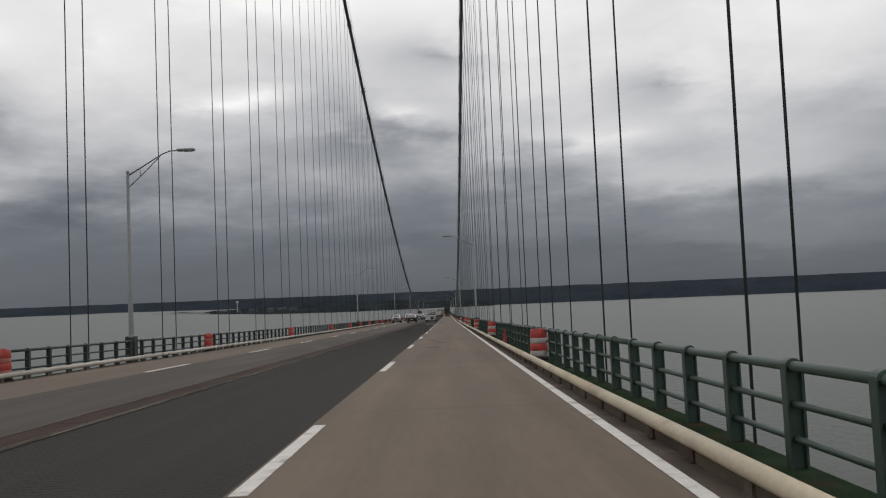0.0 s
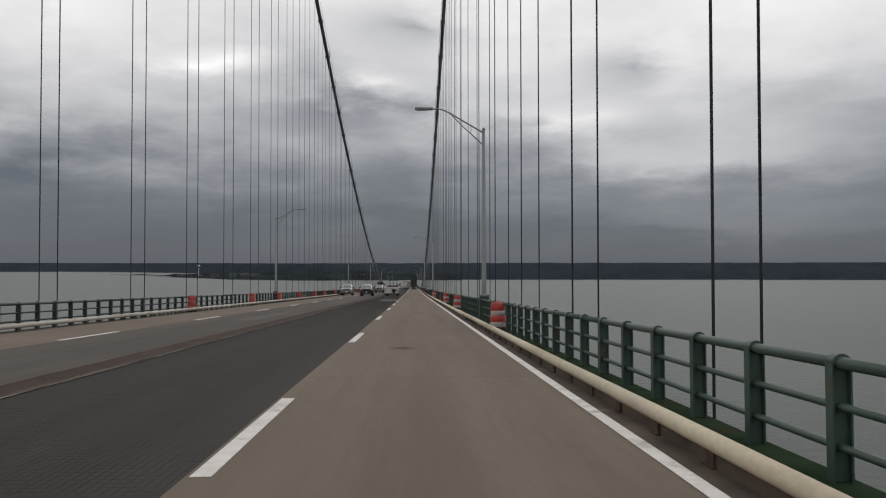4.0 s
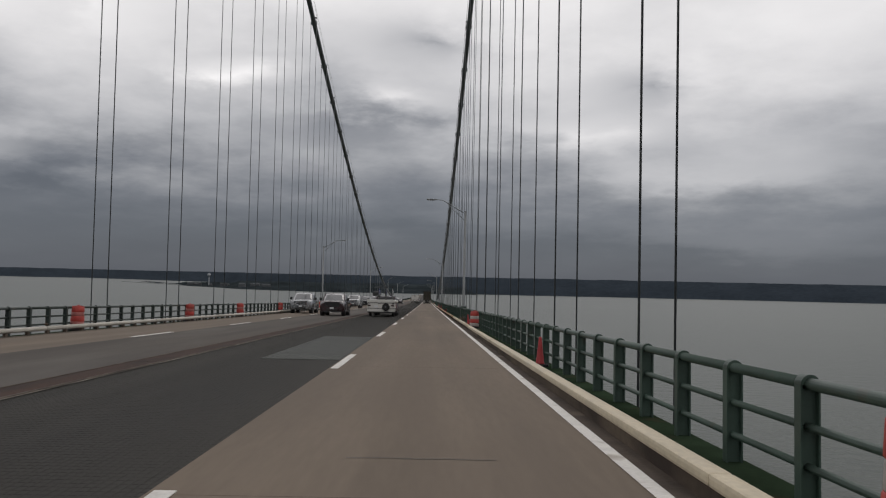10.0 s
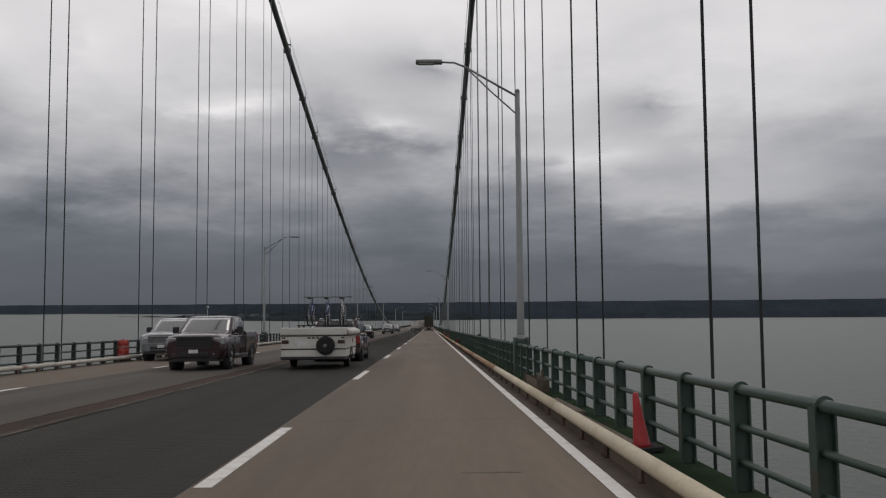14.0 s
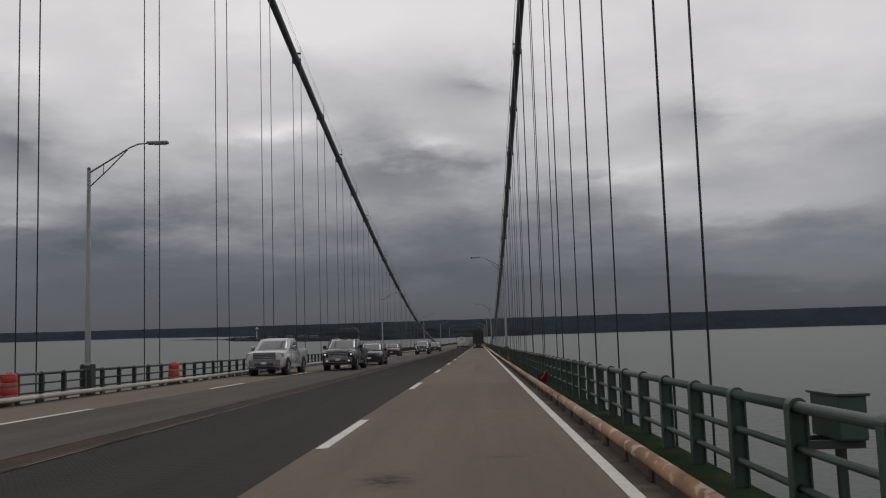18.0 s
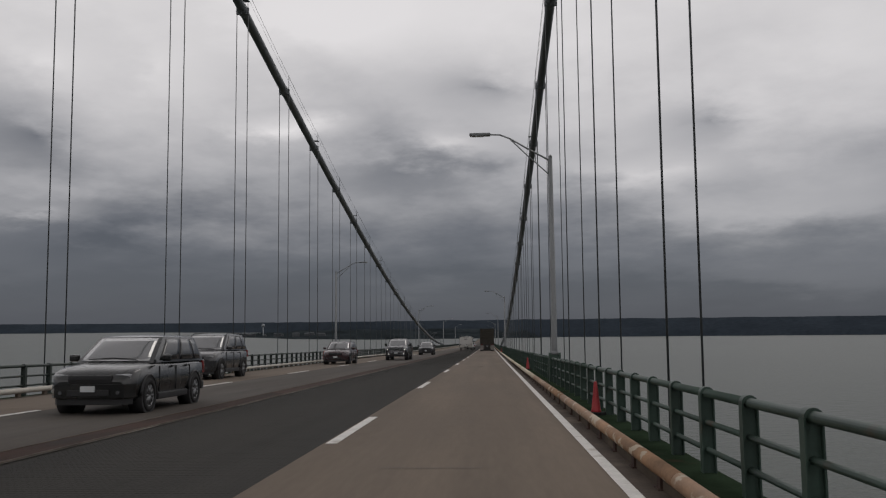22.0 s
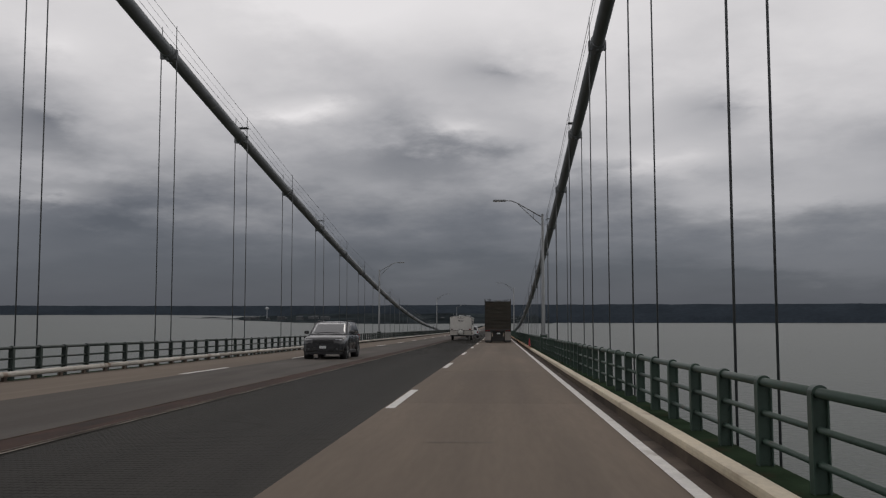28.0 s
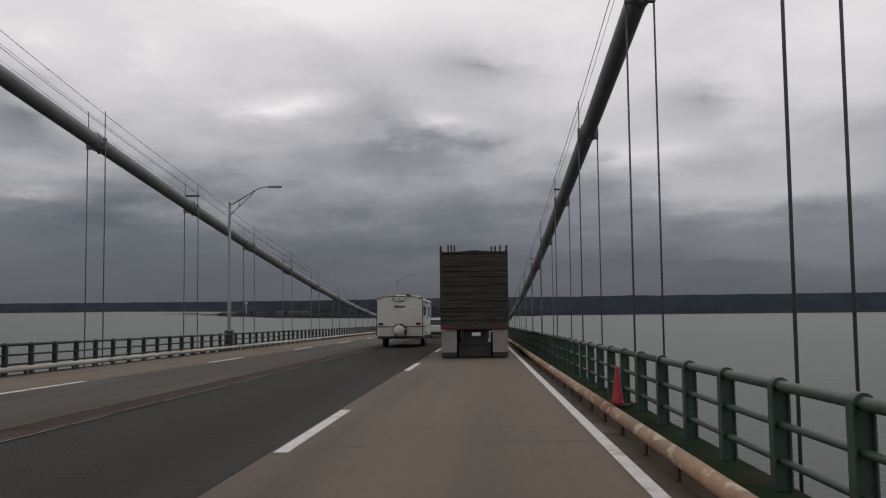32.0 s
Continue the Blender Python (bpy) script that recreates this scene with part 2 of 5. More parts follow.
PALEPIPE = material("pale_painted_curb_pipe", (0.52, 0.49, 0.43), 0.6, vary=0.12, scale=1.5, fine=20, bump=0.3, stain=(0.22, 0.14, 0.09), stain_at=(0.6, 0.72))
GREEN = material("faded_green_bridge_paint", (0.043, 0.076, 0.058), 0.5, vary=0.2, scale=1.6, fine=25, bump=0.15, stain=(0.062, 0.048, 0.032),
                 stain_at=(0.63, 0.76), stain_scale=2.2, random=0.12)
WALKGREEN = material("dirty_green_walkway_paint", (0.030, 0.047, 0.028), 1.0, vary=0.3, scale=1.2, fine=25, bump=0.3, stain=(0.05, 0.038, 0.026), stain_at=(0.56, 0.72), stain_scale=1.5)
# darker than GREEN: left and far railings, left pedestals, truss, deck underside
DARKGREEN = material("rust_stained_dark_green_paint", (0.032, 0.047, 0.040), 0.55, vary=0.2, scale=1.6, fine=25, bump=0.15, stain=(0.10, 0.06, 0.035),
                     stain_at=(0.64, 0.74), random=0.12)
CABLE = material("dark_grey_cable_paint", (0.195, 0.208, 0.216), 0.55, vary=0.15, scale=0.7, fine=12, bump=0.2, stain=(0.28, 0.29, 0.28), stain_at=(0.70, 0.74), stain_scale=0.6)
ROPE = material("dark_wire_rope", (0.105, 0.114, 0.118), 0.65, metal=0.2, vary=0.2, scale=0.5, fine=8, bump=0.0)
# tower paint greyed towards blue, distance haze put into the colour
TOWER = material("hazy_tower_paint", (0.40, 0.42, 0.44), 0.7, vary=0.1, scale=0.3, fine=3, bump=0.0)
ALU = material("dull_aluminium", (0.240, 0.25, 0.252), 0.55, metal=0.2, vary=0.08, scale=1.5, fine=20, bump=0.1)
ORANGE = material("faded_orange_plastic", (0.47, 0.052, 0.040), 0.5, vary=0.12, scale=4, fine=30, bump=0.1, stain=(0.24, 0.07, 0.05), stain_at=(0.60, 0.8), random=0.15)
REDCONE = material("red_orange_cone_plastic", (0.42, 0.026, 0.03), 0.45, vary=0.1, scale=5, fine=30, bump=0.1, random=0.15)
REFLECT = material("dirty_white_reflective_band", (0.42, 0.385, 0.355), 0.4, vary=0.12, scale=6, fine=40, bump=0.1, stain=(0.40, 0.36, 0.32), stain_at=(0.6, 0.8))
# lowest drum section: orange darkened with shade and grime in the colour
SHADEGRIME = material("shaded_grimy_orange_plastic", (0.085, 0.028, 0.026), 0.6, vary=0.25, scale=4, fine=30, bump=0.1)
REDBAND = material("dull_reddish_band", (0.36, 0.11, 0.095), 0.45, vary=0.15, scale=6, fine=40, bump=0.1)
RUBBER = material("black_rubber", (0.022, 0.022, 0.022), 0.8, vary=0.25, scale=8, fine=60, bump=0.3)
# both wooded shore colours carry the blue-grey haze of distance
HAZEFOREST = material("far_haze_blue_forest", (0.038, 0.048, 0.060), 1.0, vary=0.12, scale=0.008, fine=0.06, bump=0.0, fine_vary=0.2)
HAZELAND = material("far_haze_blue_low_shore", (0.034, 0.042, 0.046), 1.0, vary=0.4, scale=0.01, fine=0.05, bump=0.0, fine_vary=0.4)
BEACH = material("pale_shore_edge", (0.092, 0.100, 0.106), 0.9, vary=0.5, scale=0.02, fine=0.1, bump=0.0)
PALE = material("pale_painted_metal", (0.62, 0.64, 0.64), 0.5, vary=0.1, scale=0.3, fine=3, bump=0.0)


def water_material():
    m = bpy.data.materials.new("grey_lake_water")
    m.use_nodes = True
    t = m.node_tree
    n, l = t.nodes, t.links
    b = n["Principled BSDF"]
    geo = n.new("ShaderNodeNewGeometry")
    wide = n.new("ShaderNodeTexNoise")
    wide.inputs["Scale"].default_value, wide.inputs["Detail"].default_value = 0.004, 5
    l.new(geo.outputs["Position"], wide.inputs["Vector"])
    l.new(ramp(t, wide.outputs["Fac"], [(0.35, (0.031, 0.042, 0.032)), (0.7, (0.043, 0.055, 0.042))]), b.inputs["Base Color"])
    b.inputs["Roughness"].default_value = 0.32
    b.inputs["IOR"].default_value = 1.33
    b.inputs["Specular IOR Level"].default_value = 0.235
    rip = n.new("ShaderNodeTexNoise")
    rip.inputs["Scale"].default_value, rip.inputs["Detail"].default_value = 0.35, 6
    l.new(geo.outputs["Position"], rip.inputs["Vector"])
    bp = n.new("ShaderNodeBump")
    bp.inputs["Strength"].default_value, bp.inputs["Distance"].default_value = 0.8, 0.6
    l.new(rip.outputs["Fac"], bp.inputs["Height"])
    l.new(bp.outputs[0], b.inputs["Normal"])
    return m


WATER = water_material()

# ================= building tools =================


def mesh_of(name, bm, mat):
    me = bpy.data.meshes.new(name)
    bm.to_mesh(me)
    bm.free()
    for m in (mat if isinstance(mat, (list, tuple)) else [mat]):
        me.materials.append(m)
    return me


def part(name, bm, mat, parent=None, label="", loc=None):
    """Links a bmesh, or shares a mesh, as one object under a thing or a part."""
    me = bm if isinstance(bm, bpy.types.Mesh) else mesh_of(name, bm, mat)
    ob = new(name, me)
    ob.parent = parent
    if loc is not None:
        ob.location = loc
    return tagged(ob, label)


def thing(name, label, category, group="", kind="", at=None):
    ob = new(name)
    ob.empty_display_size = 0.3
    if at is not None:
        ob.matrix_basis = at
    return tagged(ob, label, category, group, kind)


def box(bm, x0, x1, y0, y1, z0, z1, bevel=0.0):
    v = [bm.verts.new(p) for p in ((x0, y0, z0), (x1, y0, z0), (x1, y1, z0), (x0, y1, z0), (x0, y0, z1), (x1, y0, z1), (x1, y1, z1), (x0, y1, z1))]
    fs = [bm.faces.new([v[i] for i in q]) for q in ((0, 3, 2, 1), (4, 5, 6, 7), (0, 1, 5, 4), (1, 2, 6, 5), (2, 3, 7, 6), (3, 0, 4, 7))]
    if bevel:
        es = list({e for f in fs for e in f.edges})
        bmesh.ops.bevel(bm, geom=es, offset=bevel, segments=2, affect="EDGES", profile=0.6)
    return bm


def tube(bm, points, radii, seg=8, caps=True, smooth=True):
    """A round bar through points, with a radius at each."""
    rings = []
    for i, p in enumerate(points):
        p = Vector(p)
        a = Vector(points[max(0, i - 1)])
        b = Vector(points[min(len(points) - 1, i + 1)])
        q = (b - a).to_track_quat("Z", "Y")
        r = radii[i] if isinstance(radii, (list, tuple)) else radii
        rings.append([bm.verts.new(p + q @ Vector((r * math.cos(2 * math.pi * k / seg), r * math.sin(2 * math.pi * k / seg), 0))) for k in range(seg)])
    for a, b in zip(rings, rings[1:]):
        for k in range(seg):
            f = bm.faces.new((a[k], a[(k + 1) % seg], b[(k + 1) % seg], b[k]))
            f.smooth = smooth
    if caps:
        bm.faces.new(list(reversed(rings[0])))
        bm.faces.new(rings[-1])
    return bm


def lathe(bm, profile, seg=20, centre=(0, 0)):
    """Turns (radius, height) pairs round an upright axis."""
    rings = [[bm.verts.new((centre[0] + r * math.cos(2 * math.pi * k / seg), centre[1] + r * math.sin(2 * math.pi * k / seg), z)) for k in range(seg)] for r, z in profile]
    for a, b in zip(rings, rings[1:]):
        for k in range(seg):
            bm.faces.new((a[k], a[(k + 1) % seg], b[(k + 1) % seg], b[k])).smooth = True
    bm.faces.new(list(reversed(rings[0])))
    bm.faces.new(rings[-1])
    return bm


def loft(bm, sections, smooth=True):
    rows = [[bm.verts.new(p) for p in s] for s in sections]
    n = len(rows[0])
    for a, b in zip(rows, rows[1:]):
        for k in range(n):
            bm.faces.new((a[k], a[(k + 1) % n], b[(k + 1) % n], b[k])).smooth = smooth
    bm.faces.new(list(reversed(rows[0])))
    bm.faces.new(rows[-1])
    bmesh.ops.recalc_face_normals(bm, faces=bm.faces)
    return bm


BM = bmesh.new

# ================= plan of the bridge =================
PITCH, FIRST = 12.2444, -0.5217          # hanger spacing along the bridge, and one hanger
CABLE_X, RAIL_X, CURB_X = 10.36, 8.23, 7.66
WATER_Z = -22.0


def zr(y):
    """Height of the roadway."""
    return 5.703e-6 * (y - 200) ** 2 - 0.01595 * (y - 200)


def grade(y):
    return math.atan(2 * 5.703e-6 * (y - 200) - 0.01595)


def zc(y):
    """Height of the main cables: a parabola that runs out straight at its low end."""
    if y > 535:
        return zc(535) - 0.05 * (y - 535)
    return 1.9213 + 3.1972e-4 * (y - 556.44) ** 2 - 0.01595 * (y - 200)


def on_deck(x, y, z=0.0, turn=0.0):
    """A pose on the roadway, tilted with its grade."""
    return Matrix.Translation((x, y, zr(y) + z)) @ Matrix.Rotation(grade(y), 4, "X") @ Matrix.Rotation(radians(turn), 4, "Z")


def strip(bm, x0, x1, ys, z, thick=0.0):
    """A band of roadway between two lines, following the grade."""
    rows = [[bm.verts.new((x, y, zr(y) + z)) for x in (x0, x1)] for y in ys]
    if thick:
        low = [[bm.verts.new((x, y, zr(y) + z - thick)) for x in (x0, x1)] for y in ys]
        for a, b in zip(low, low[1:]):
            bm.faces.new((a[1], a[0], b[0], b[1]))
        for (a, b), (c, d) in zip(zip(rows, rows[1:]), zip(low, low[1:])):
            bm.faces.new((a[0], b[0], d[0], c[0]))
            bm.faces.new((b[1], a[1], c[1], d[1]))
        bm.faces.new((rows[0][0], low[0][0], low[0][1], rows[0][1]))
        bm.faces.new((rows[-1][1], low[-1][1], low[-1][0], rows[-1][0]))
    for a, b in zip(rows, rows[1:]):
        bm.faces.new((a[0], a[1], b[1], b[0]))
    return bm


def steps(a, b, d):
    n = max(1, round((b - a) / d))
    return [a + (b - a) * i / n for i in range(n + 1)]


START, END = FIRST - 4 * PITCH, FIRST + 52 * PITCH
PANELS = [FIRST + k * PITCH for k in range(-4, 52)]
FAR = 1500.0

# ================= water, shores and distance =================
def along(table, a):
    """Linear between the (bearing, value) pairs of a table."""
    if a <= table[0][0]:
        return table[0][1]
    for (a0, v0), (a1, v1) in zip(table, table[1:]):
        if a <= a1:
            return v0 + (v1 - v0) * (a - a0) / (a1 - a0)
    return table[-1][1]


def swell_at(deg, r):
    """How far the broad lake stands up towards the far shore on the open side, where it runs on past the land in view."""
    open_side = along([(-80, 1.0), (-21, 1.0), (-17, 0.86), (-12, 0.70), (-7, 0.0), (80, 0.0)], deg) if abs(deg) < 80 else 0.0
    return 29.0 * open_side * max(0.0, (r - 1000) / 3400) ** 2


bm = BM()
ring = []
for r in (30, 150, 600, 1000, 1500, 2000, 2500, 2900, 3300, 3700, 4000, 4300, 4600):
    row = []
    for k in range(240):
        a = 2 * math.pi * k / 240
        deg = math.degrees(math.atan2(math.sin(a), math.cos(a)))
        row.append(bm.verts.new((r * math.sin(a), 200 + r * math.cos(a), WATER_Z + swell_at(deg, r))))
    ring.append(row)
bm.faces.new(list(reversed(ring[0])))
for a, b in zip(ring, ring[1:]):
    for k in range(240):
        bm.faces.new((a[k], a[(k + 1) % 240], b[(k + 1) % 240], b[k])).smooth = True
water = part("water", bm, WATER)
tagged(water, "grey-green lake water with small ripples under overcast sky", "water", kind="structure")


FAR_EDGE = [(-75, 4350), (-40, 4450), (-13, 4450), (-6, 2880), (75, 2880)]
POINT_EDGE = [(-19.5, 3750), (-17, 3350), (-15.5, 3020), (-14, 2850), (-12.3, 2560), (-8, 2600), (-4, 2650), (3.5, 2700)]
POINT_TOP = [(-19.5, 19.5), (-16.2, 17), (-15.6, 23), (-12.7, 24), (-12.2, 30), (3.5, 32)]


def shore(name, label, mat, a0, a1, edge, depth, height, seed, step=0.12, rough=1.0):
    """A stretch of far wooded land: bearing in degrees right of ahead, distance of its edge, height of its ridge."""
    bm = BM()
    rows = []
    n = int((a1 - a0) / step) + 1
    for i in range(n):
        deg = a0 + (a1 - a0) * i / (n - 1)
        a, u = radians(deg), i / (n - 1)
        fade = min(1.0, u / 0.04, (1 - u) / 0.04)
        r = along(edge, deg)
        k = r / 3950
        r += k * (70 * noise.noise((deg * 0.35, seed, 0)) + 25 * noise.noise((deg * 1.7, seed, 3)))
        top = height(deg) * fade + rough * k * (7 * noise.noise((deg * 0.6, seed, 7)) + 1.8 * noise.noise((deg * 4.0, seed, 9)) + 1.2 * noise.noise((deg * 13, seed, 5)))
        row = []
        for d, z in ((0, 0.4), (6, 2.0), (40, 0.22 * top + 5 * fade), (depth * 0.5, 0.6 * top), (depth * 0.8, max(3, top)), (depth, max(2, 0.9 * top))):
            row.append(bm.verts.new((math.sin(a) * (r + d), 200 + math.cos(a) * (r + d), WATER_Z + max(z, swell_at(deg, r) + min(z, 1.5)) - 0.6)))
        rows.append(row)
    for a, b in zip(rows, rows[1:]):
        for k in range(5):
            bm.faces.new((a[k], b[k], b[k + 1], a[k + 1])).smooth = k > 1
    ob = part(name, bm, mat)
    return tagged(ob, label, "shore", kind="structure")


shore("backdrop_shore_far", "distant dark forested shore under cloud, blue-grey haze in its colour", HAZEFOREST, -75, 75, FAR_EDGE, 300, lambda a: 24.0 + 0.0113 * (along(FAR_EDGE, a) + 240) + 1.6 * math.sin(a * 0.11 + 1), 2.0, rough=0.4)
shore("backdrop_shore_near", "low dark wooded point beyond the water, blue-grey haze in its colour", HAZELAND, -19.5, 3.5, POINT_EDGE, 400, lambda a: along(POINT_TOP, a) + 0.8 * math.sin(a * 1.3) + 0.6 * math.sin(a * 3.1), 5.0, 0.06, 0.45)
# low pale blocks, added for the pale streaks along the far point
rng0 = random.Random(21)
for k in range(16):
    deg = rng0.uniform(-15.4, -12.7) if k < 9 else rng0.uniform(-12.2, -10.2) if k < 14 else rng0.uniform(-10, 2)
    a, r = radians(deg), along(POINT_EDGE, deg) + rng0.uniform(40, 190)
    w_, h_ = rng0.uniform(8, 24), rng0.uniform(0.7, 1.6)
    x_, y_, low_ = math.sin(a) * r, 200 + math.cos(a) * r, swell_at(deg, r)
    zb_ = WATER_Z + low_ + rng0.uniform(0.35, 0.8) * (along(POINT_TOP, deg) - low_)
    bm = box(BM(), x_ - w_ / 2, x_ + w_ / 2, y_, y_ + 10, WATER_Z + low_ - 1, zb_ + h_)
    top = [bm.verts.new(q) for q in ((x_ - w_ / 2, y_ - 0.5, zb_ + h_), (x_ + w_ / 2, y_ - 0.5, zb_ + h_), (x_ + w_ / 2, y_ + 5, zb_ + 2 + h_), (x_ - w_ / 2, y_ + 5, zb_ + 2 + h_))]
    bm.faces.new(top)
    tagged(part("shore_building", bm, BEACH), "low pale block for a pale streak on the far shore", "building", "buildings on the far shore")
# ================= the deck =================
YS = steps(START, END, PITCH / 2) + steps(END, FAR, 60)[1:]
deck = part("deck_underside", strip(BM(), -7.75, 8.3, YS, -0.09, 0.25), DARKGREEN)
tagged(deck, "steel deck plate carrying the roadway", "bridge deck", kind="structure")
gut_r = part("gutter_right", strip(BM(), 7.22, 7.72, YS, -0.015, 0.07), GUTTER)
tagged(gut_r, "dirty gutter strip beside the curb pipe", "gutter", kind="structure")
gut_l = part("gutter_left", strip(BM(), -7.72, -7.22, YS, -0.015, 0.07), GUTTER)
tagged(gut_l, "dirty gutter strip beside the curb pipe", "gutter", kind="structure")

# inner lane on this side: open steel grating of bearing bars and cross bars
lane_grate = tagged(part("road_grating_lane", strip(BM(), 0.02, 3.56, YS, -0.0045, 0.05), GRATE), "dark open steel grating traffic lane", "road lane", kind="structure")


def bars(x0, x1, y0, y1, along, across, z0, z1, mat=GRATE):
    """Bars both ways, joined into one mesh."""
    vs, fs = [], []

    def bar(a, b, c, d, za, zb):
        k = len(vs)
        vs.extend([(a, c, za[0]), (b, c, za[0]), (b, d, za[1]), (a, d, za[1]), (a, c, zb[0]), (b, c, zb[0]), (b, d, zb[1]), (a, d, zb[1])])
        fs.extend([(k + 4, k + 5, k + 6, k + 7), (k, k + 1, k + 5, k + 4), (k + 1, k + 2, k + 6, k + 5), (k + 2, k + 3, k + 7, k + 6), (k + 3, k, k + 4, k + 7)])

    y = y0
    while y < y1:
        z = zr(y)
        bar(x0, x1, y, y + 0.022, (z + z0, z + z0), (z + z1 - 0.001, z + z1 - 0.001))
        y += along
    x = x0
    cuts = steps(y0, y1, PITCH)
    while x < x1:
        for a, b in zip(cuts, cuts[1:]):
            bar(x, x + 0.016, a, b, (zr(a) + z0, zr(b) + z0), (zr(a) + z1, zr(b) + z1))
        x += across
    me = bpy.data.meshes.new("grating_bars")
    me.from_pydata(vs, [], fs)
    me.materials.append(mat)
    return me


tagged(part("grating_bars", bars(0.04, 3.55, START, END, 0.13, 0.075, -0.022, -0.002), None, lane_grate), kind="stuff")
# solid sheet below the bars, coloured as their shaded gaps
fill = tagged(part("road_new_grating", strip(BM(), 1.75, 3.55, steps(123.6, 136.2, 3), 0.006, 0.03), PLATESHADE), "newer pale grey steel grating panels set in the lane", "road patch", kind="structure")
for k in range(7):
    y = 123.62 + 1.8 * k
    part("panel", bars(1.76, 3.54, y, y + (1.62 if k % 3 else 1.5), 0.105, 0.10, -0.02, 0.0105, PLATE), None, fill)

# far lanes
inner_l = part("road_inner_lane_far_side", strip(BM(), -4.12, -0.62, YS, 0.0, 0.06), GREYLANE)
tagged(inner_l, "worn grey inner traffic lane", "road lane", kind="structure")

# slabs of the outer lanes, one to a panel
lane_r = tagged(new("road_outer_lane"), "tan concrete outer traffic lane in slabs", "road lane", kind="structure")
lane_l = tagged(new("road_outer_lane_far_side"), "tan concrete outer traffic lane in slabs", "road lane", kind="structure")
for y in PANELS:
    for lane, x0, x1, m in ((lane_r, 3.56, 7.22, CONCRETE), (lane_l, -7.22, -4.12, CONCRETE)):
        part("slab", strip(BM(), x0, x1, steps(y + 0.006, y + PITCH - 0.006, PITCH / 2), 0.0, 0.06), m, lane)
part("slab", strip(BM(), 3.56, 7.22, steps(END, FAR, 60), 0.0, 0.06), CONCRETE, lane_r)
part("slab", strip(BM(), -7.22, -4.12, steps(END, FAR, 60), 0.0, 0.06), CONCRETE, lane_l)
# tar-sealed cracks and small patches in the near lane
TAR = material("tar_crack_seal", (0.09, 0.08, 0.07), 0.7, vary=0.2, scale=6, fine=40, bump=0.3)
rng = random.Random(5)
for k in range(40):
    y = START + rng.uniform(0, END - START)
    x = rng.uniform(3.9, 6.4)
    w = rng.uniform(0.5, 1.6)
    bm = BM()
    pts = [(x + w * i / 6, y + rng.uniform(-0.025, 0.025)) for i in range(7)]
    up_, dn_ = [], []
    for px, py in pts:
        up_.append(bm.verts.new((px, py + 0.012, zr(py) + 0.004)))
        dn_.append(bm.verts.new((px, py - 0.012, zr(py) + 0.004)))
    for i in range(6):
        bm.faces.new((dn_[i], dn_[i + 1], up_[i + 1], up_[i]))
    part("crack_seal", bm, TAR, lane_r)
for x, y, w, d in ((4.75, 25.4, 0.55, 0.9), (5.55, 28.3, 0.28, 0.5), (5.1, 31.6, 0.8, 0.9), (4.6, 36.2, 0.6, 1.1), (6.2, 38.0, 0.4, 0.6), (5.0, 55.0, 0.5, 0.9), (5.6, 83.0, 0.4, 0.8), (4.9, 198.0, 0.5, 0.9), (5.4, 291.0, 0.4, 1.0)):
    bm = BM()
    v = [bm.verts.new((w * math.cos(a), d * math.sin(a), 0)) for a in [2 * math.pi * i / 24 for i in range(24)]]
    bm.faces.new(v)
    part("stain", bm, OILED, lane_r, "dark oil stain").matrix_basis = on_deck(x, y, 0.0035)

# centre mall: rusty steel strip of long ribs, panel by panel
mall = tagged(new("centre_mall"), "rusty brown raised steel strip between the carriageways", "median", kind="structure")
for y in PANELS:
    part("plate", strip(BM(), -0.60, 0.0, steps(y + 0.01, y + PITCH - 0.01, PITCH / 2), 0.012, 0.1), MALLSTEEL, mall)
    for x in (-0.615, -0.02):
        part("edge_angle", strip(BM(), x, x + 0.035, steps(y + 0.01, y + PITCH - 0.01, PITCH / 2), 0.022, 0.03), FOOT, mall)
part("plate", strip(BM(), -0.60, 0.0, steps(END, FAR, 60), 0.02, 0.1), MALLSTEEL, mall)

# painted lines
edge = part("edge_line", strip(BM(), 7.19, 7.33, YS, 0.006), WHITEPAINT)
tagged(edge, "white painted edge line along the gutter", "road marking", kind="structure")
thin = part("mall_line", strip(BM(), 0.035, 0.075, YS, 0.012), DULLPAINT)
tagged(thin, "thin pale line beside the centre mall", "road marking", kind="structure")
lines_r = tagged(new("lane_line"), "white broken lane line", "road marking", kind="structure")
lines_l = tagged(new("lane_line"), "white broken lane line of the far carriageway", "road marking", kind="structure")
k = -3
while 9.3 + 15.98 * k < 800:
    y = 9.3 + 15.98 * k
    part("dash", strip(BM(), 3.60, 3.76, [y, y + 2.3, y + 4.6], 0.008, 0.006), WHITEPAINT, lines_r)
    k += 1
k = -3
while 29.0 + 14.82 * k < 800:
    y = 29.0 + 14.82 * k
    part("dash", strip(BM(), -4.28, -4.12, [y, y + 2.3, y + 4.6], 0.008, 0.006), WHITEPAINT, lines_l)
    k += 1

# ================= walkways, curbs and railings =================
for s, name in ((1, "walkway_right"), (-1, "walkway_left")):
    x0, x1 = sorted((s * 7.74, s * 8.36))
    w = part(name, strip(BM(), x0, x1, YS, 0.03 if s > 0 else -0.05, 0.12), WALKGREEN)
    tagged(w, "narrow green steel walkway behind the curb pipe", "walkway", kind="structure")
e = part("walkway_edge_right", strip(BM(), 7.735, 7.80, YS, 0.07, 0.12), RUST)
tagged(e, "rusty steel edge of the walkway", "walkway edge", kind="structure")


